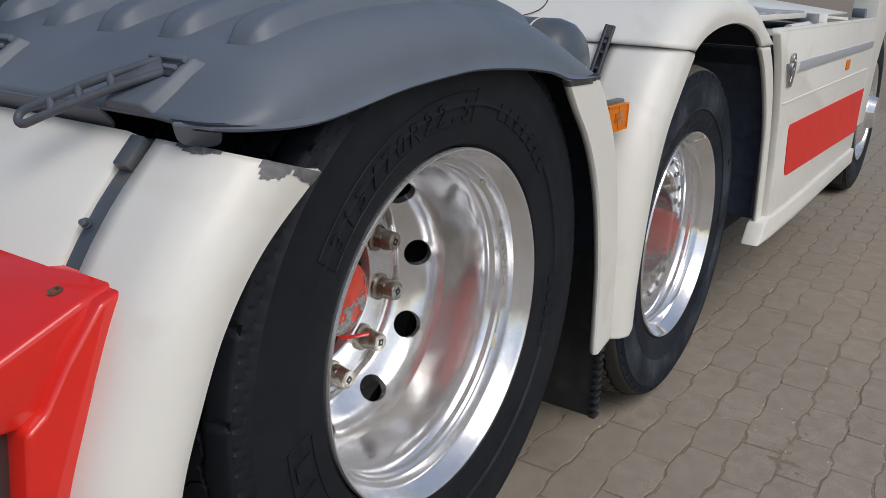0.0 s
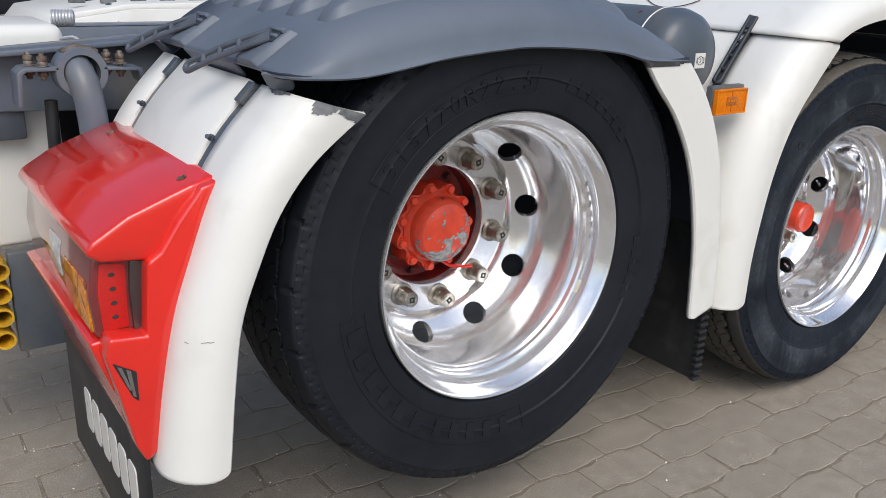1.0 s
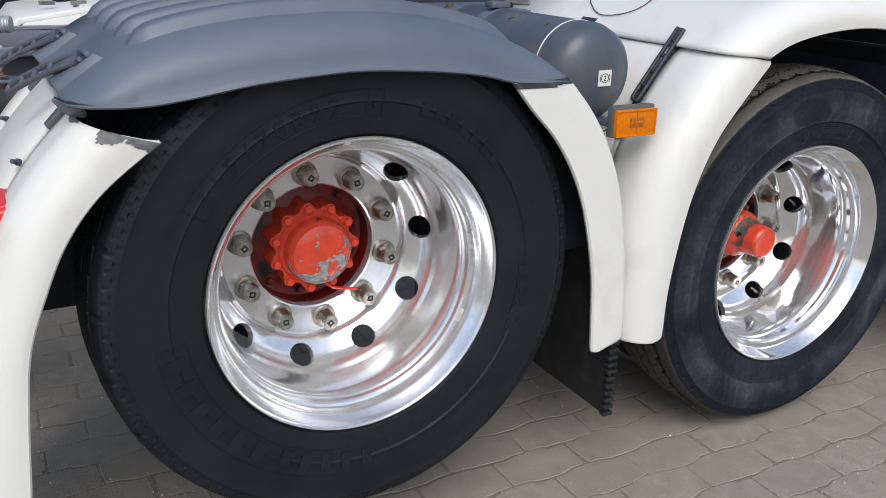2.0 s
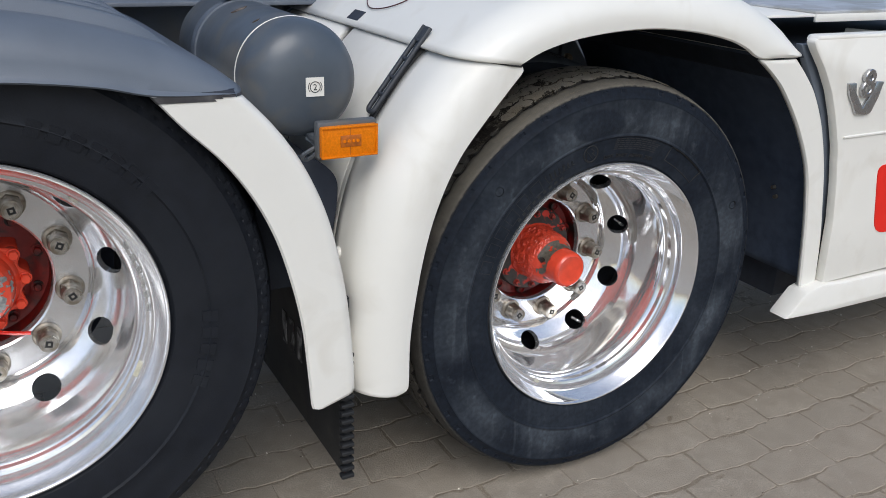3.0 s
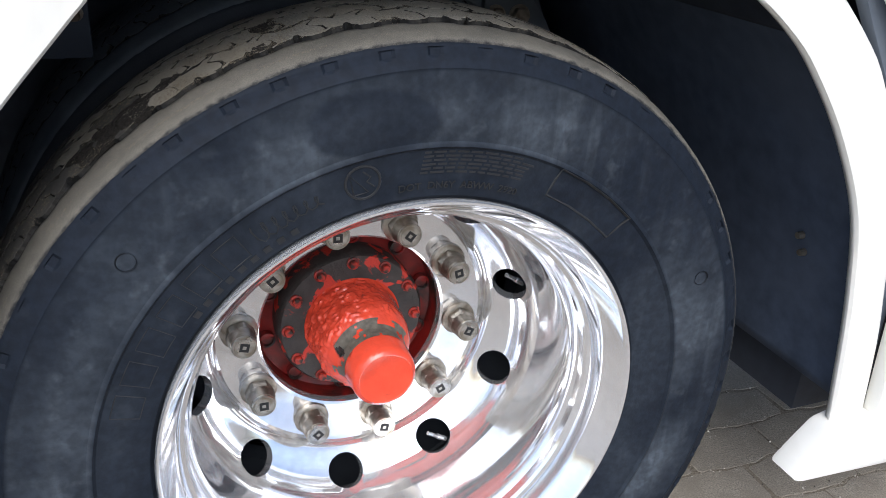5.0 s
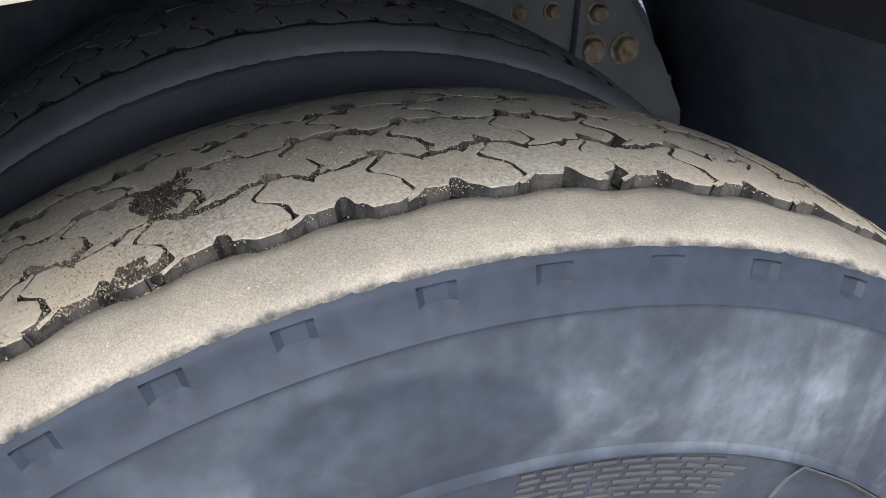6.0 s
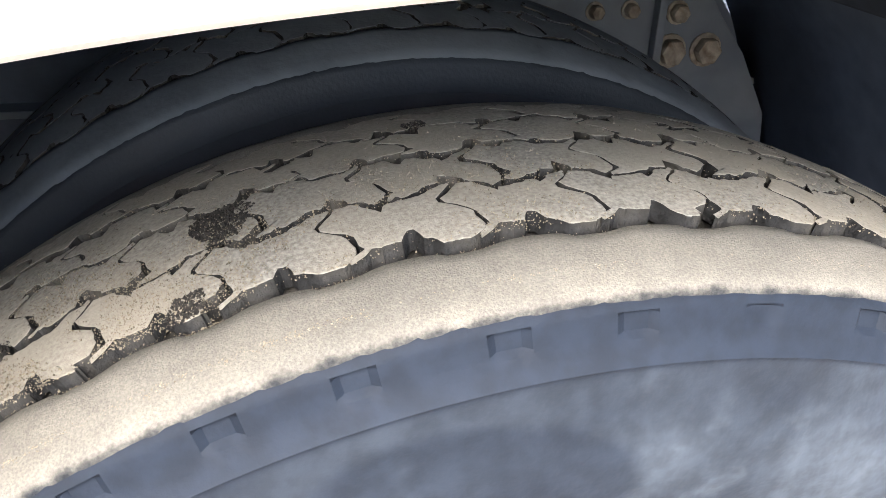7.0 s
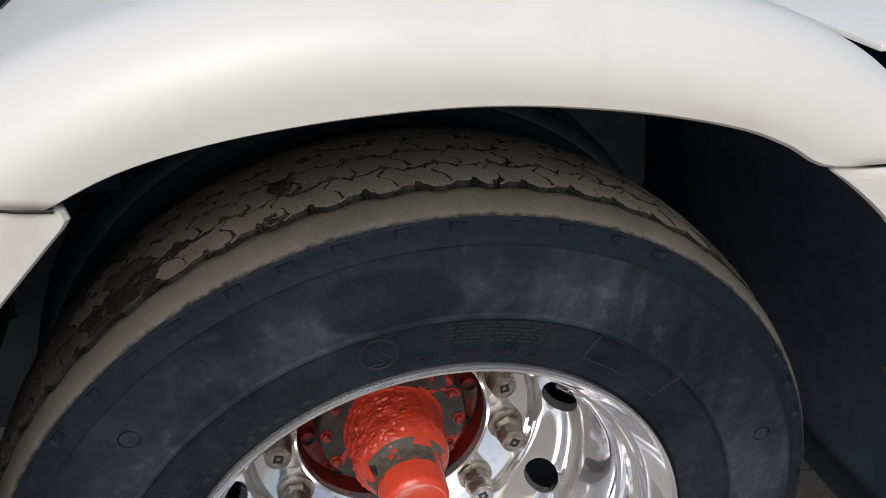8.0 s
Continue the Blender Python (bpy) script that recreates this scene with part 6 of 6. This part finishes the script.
# ---- far side ----
far = part("far_mudguard", slab([(-0.62, 0.62), (-0.56, 0.86), (-0.44, 1.0), (-0.2, 1.035), (0.3, 1.04), (0.46, 0.98), (0.46, 0.96), (0.3, 1.02), (-0.2, 1.015), (-0.43, 0.98), (-0.54, 0.85), (-0.60, 0.62)], 1.72, 2.4, 0.004), WHITE, truck, "white mudguard on the far side")
for k in range(7):
    part("guard_slot", box(-0.36 + 0.1 * k, -0.31 + 0.1 * k, 1.85, 1.87, 1.030, 1.0425, 0.001), PRIMER, far)
part("far_guard_sheet", slab([(-0.60, 0.78), (-0.54, 0.88), (-0.42, 0.985), (-0.2, 1.018), (0.3, 1.02), (0.44, 0.96), (0.45, 0.78)], 1.700, 1.716, 0.003), WHITE, far, "white side sheet")
# unseen wheels, added to keep light off the ground under the truck
for x, z, y in ((AX, AZ, 2.02), (BX, BZ, 1.84)):
    wide = ribbed([(0.30, 0.03), (0.36, 0.002), (0.41, 0.0), (0.45, 0.004), (0.474, 0.016), (0.488, 0.05), (0.491, 0.15), (0.488, 0.25), (0.474, 0.284), (0.45, 0.296), (0.30, 0.27)], 72)
    part("far_tyre", wide, RUBBER, truck, "unseen black tyre added on the far side to block light", at=(x, y, z))
    part("far_wheel_disc", spun([(0.302, 0.03), (0.302, 0.06), (0.26, 0.07), (0.25, 0.10), (0.0, 0.10)], 48), LINER, truck, "unseen dark disc closing the added far tyre", at=(x, y, z))
part("rear_crossmember", box(-0.80, -0.70, 0.812, 1.592, 0.80, 0.892, 0.006), CHASSIS, truck, "grey crossmember between the chassis rails")
for x in (-0.25, 0.25):
    part("guard_stay", tube([(x, 1.64, 0.90), (x, 1.70, 0.965), (x, 1.80, 1.022)], 0.014, 10), CHASSIS, far, "grey stay of the far mudguard")
part("white_cover", box(-1.2, -0.53, 1.15, 1.5, 0.86, 1.018, 0.03, 3), WHITE, truck, "white rounded cover behind the chassis")
for k in range(7):
    part("cap_ring", moved(spun([(0.0222, -0.002), (0.0238, 0.0), (0.0222, 0.002)], 20), Matrix.Translation((-0.50, 1.3, 1.022)) @ Matrix.Rotation(radians(70), 4, "Z") @ Matrix.Translation((0, -0.024 + 0.008 * k, 0))), DECK, truck)
part("cover_cap", moved(spun([(0.0, -0.03), (0.022, -0.028), (0.022, 0.028), (0.0, 0.03)], 20), Matrix.Translation((-0.50, 1.3, 1.022)) @ Matrix.Rotation(radians(70), 4, "Z")), DECK, truck, "pale round cap")
part("coiled_line", tube(along([(-0.55, 1.12, 0.985), (-0.52, 1.1, 0.99), (-0.50, 1.08, 0.975), (-0.47, 1.1, 0.98), (-0.45, 1.05, 0.97)], 20), 0.004, 6), DECK, truck, "pale cable end")
part("bay_bolt", moved(joined(hexagon(0.007, -0.010, 0), spun([(0.010, 0.0), (0.010, -0.002), (0.0, -0.002)], 14)), Matrix.Translation((0.957, 0.24, 0.962)) @ Matrix.Rotation(radians(20), 4, "X")), RUST, truck, "rusty bolt inside the wheel bay")
part("bay_bracket", moved(box(-0.05, 0.032, 0.0, 0.006, -0.045, 0.04, 0.003), Matrix.Translation((0.94, 0.245, 0.95)) @ Matrix.Rotation(radians(20), 4, "X")), LINER, truck, "dark bracket inside the wheel bay")
for y, z in ((0.089, 0.652), (0.078, 0.629)):
    part("liner_stud", moved(spun([(0.006, -0.006), (0.005, 0.004), (0.0, 0.005)], 10), Matrix.Translation((1.905, y, z)) @ Matrix.Rotation(radians(90), 4, "Z")), STEEL, truck, "small stud in the liner")

# ---- yellow tubes under the rear beam ----
tubes = part("tube_rack", box(-0.775, -0.66, 0.81, 0.84, 0.30, 0.543, 0.004), CHASSIS, truck, "dark steel rack plate")
for r in range(4):
    for c in range(3):
        at = (-0.797 - 0.047 * c - 0.002 * r, 0.80, 0.508 - 0.056 * r)
        part("yellow_tube", moved(spun([(0.017, 0.25), (0.022, 0.25), (0.022, 0.0), (0.017, 0.0), (0.017, 0.24), (0.0, 0.24)], 24), Matrix.Translation(at)), YELLOW, tubes, "yellow plastic tube")

# ---- ground ----
ground = new("ground")
tagged(ground, "yard paved with worn grey-brown concrete blocks, sand in the joints", "ground", kind="structure")
bm = bmesh.new()
bmesh.ops.create_grid(bm, x_segments=8, y_segments=8, size=400)
part("bedding_sand", bm, BEDDING, ground, smooth=False, at=(0, 0, -0.0045))
# sand in the joints, washed over the edges of the blocks here and there
xs, ys = np.arange(-1.75, 3.6, 0.009), np.arange(-1.35, 1.3, 0.009)
sand_v = [(x, y, -0.0017 + 0.0012 * noise.noise(Vector((x * 7, y * 9, 3))) + 0.0011 * noise.noise(Vector((x * 38, y * 38, 5))) + 0.0006 * noise.noise(Vector((x * 90, y * 90, 7)))) for x in xs for y in ys]
ny = len(ys)
sand_f = [(i * ny + j, (i + 1) * ny + j, (i + 1) * ny + j + 1, i * ny + j + 1) for i in range(len(xs) - 1) for j in range(ny - 1)]
me = bpy.data.meshes.new("joint_sand")
me.from_pydata(sand_v, [], sand_f)
me.materials.append(SAND)
me.polygons.foreach_set("use_smooth", [True] * len(sand_f))
joint_sand = new("joint_sand", me)
joint_sand.parent = ground
tagged(joint_sand, "grey-brown sand washed into the paving joints", kind="stuff")
PL, PW, GAP = 0.225, 0.1135, 0.0054


def paver_block(seed):
    """A block whose long sides bulge in the middle, so that the rows lock into one another."""
    rnd = random.Random(seed)
    w, h, a = PL / 2 - GAP / 2, PW / 2 - GAP / 2, 0.0048
    pts = []
    for sx, sy in ((-1, -1), (1, 1)):
        side = [(-w, h - a), (-0.62 * w, h - a), (-0.36 * w, h + a), (0.36 * w, h + a), (0.62 * w, h - a), (w, h - a)]
        pts += [(-sx * x + rnd.uniform(-0.004, 0.004), sy * y + rnd.uniform(-0.003, 0.003)) for x, y in side[::-1]]
    pts = [(x + rnd.uniform(-0.0016, 0.0016), y + rnd.uniform(-0.0016, 0.0016)) for x, y in rounded(pts[::-1], 0.007, 2)]
    bm = bmesh.new()
    low = [bm.verts.new((x, y, -0.03)) for x, y in pts]
    rim = [bm.verts.new((x, y, -0.0012)) for x, y in pts]
    flat = [bm.verts.new((x * 0.985, y * 0.972, 0)) for x, y in pts]
    for a, b in ((low, rim), (rim, flat)):
        for k in range(len(pts)):
            j = (k + 1) % len(pts)
            bm.faces.new((a[k], a[j], b[j], b[k]))
    bm.faces.new(flat)
    return bm


kinds = []
rest_v, rest_f = [], []
rnd = random.Random(5)
shapes = []
for k in range(12):
    b = paver_block(k)
    b.verts.index_update()
    shapes.append(([v.co.copy() for v in b.verts], [[v.index for v in f.verts] for f in b.faces]))
    kinds.append(b)
protos = [None] * 12
for row in range(-24, 50):
    for col in range(-14, 40):
        x = col * PL + (PL / 2 if row % 2 else 0)
        y = row * PW + 0.015
        k = rnd.randrange(12)
        z = rnd.uniform(-0.0008, 0.0)
        y += 0.005 * noise.noise(Vector((x * 1.3, row * 0.37, 4))) + rnd.uniform(-0.0012, 0.0012)
        x += 0.008 * noise.noise(Vector((row * 0.77, 2, 1))) + rnd.uniform(-0.002, 0.002)
        tilt = Euler((rnd.uniform(-0.003, 0.003), rnd.uniform(-0.0015, 0.0015), rnd.uniform(-0.02, 0.02)))
        m = Matrix.Translation((x, y, z)) @ tilt.to_matrix().to_4x4()
        if 0.3 < x < 2.6 and -0.85 < y < 0.5 and not (x < 0.6 and y > 0.3):
            if protos[k] is None:
                protos[k] = part("paver", kinds[k], PAVER, ground, smooth=False)
                protos[k].matrix_basis = m
            else:
                o = new("paver", protos[k].data)
                o.matrix_basis = m
                o.parent = ground
        else:
            vs, fs = shapes[k]
            base = len(rest_v)
            rest_v += [m @ v for v in vs]
            rest_f += [[base + i for i in f] for f in fs]
me = bpy.data.meshes.new("paving")
me.from_pydata([tuple(v) for v in rest_v], [], rest_f)
me.materials.append(PAVER)
paving = new("paving", me)
paving.parent = ground
tagged(paving, "worn concrete block paving", kind="stuff")

# grit along the joints
rnd = random.Random(21)
spots = []
for k in range(30000):
    row = rnd.randint(-12, 14)
    if rnd.random() < 0.2:
        x, y = rnd.uniform(-1.4, 3.2), rnd.uniform(-1.3, 1.2)
    elif rnd.random() < 0.7:
        x, y = rnd.uniform(-1.6, 3.4), (row + 0.5) * PW + 0.015 + rnd.gauss(0, 0.008)
    else:
        col = rnd.randint(-7, 15)
        x, y = (col + 0.5) * PL + (PL / 2 if row % 2 else 0) + rnd.gauss(0, 0.008), row * PW + 0.015 + rnd.uniform(-PW / 2, PW / 2)
    if noise.noise(Vector((x * 1.7, y * 2.3, 1))) + 0.5 * noise.noise(Vector((x * 9, y * 9, 1))) < -0.05:
        continue
    spots.append(((x, y, rnd.uniform(-0.0015, 0.0004)), rnd.choice((0.0007, 0.0009, 0.0012, 0.0016, 0.0022, 0.003))))
grit("joint_grit", spots[::2], GRIT_GREY, ground, "loose grit along the paving joints")
grit("pale_grit", [(p, size * 1.15) for p, size in spots[1::6]], GRIT_PALE, ground, "pale specks of stone on the paving")
grit("dark_grit", [(p, size * 1.1) for p, size in spots[3::6]], GRIT_DARK, ground, "dark specks of dirt on the paving")

# ---- parked trailer behind ----
trailer = new("parked_trailer")
tagged(trailer, "dark curtain-sided trailer parked behind the truck", "trailer")
part("trailer_body", box(-4, 9, 6.2, 8.6, 1.05, 3.6, 0.03), NAVY, trailer)
part("trailer_chassis", box(-4, 9, 6.4, 8.4, 0.85, 1.05, 0.02), LINER, trailer)
for k in range(3):
    part("trailer_tyre", moved(spun([(0.2, 0.02), (0.3, 0.0), (0.48, 0.02), (0.5, 0.06), (0.5, 0.28), (0.48, 0.32), (0.2, 0.3)], 40), Matrix.Translation((-2.5 + 1.31 * k, 6.25, 0.5))), RUBBER, trailer)
for x in (3.2, 8.4):
    part("landing_leg", box(x - 0.06, x + 0.06, 6.45, 6.57, 0.0, 0.86, 0.01), LINER, trailer)
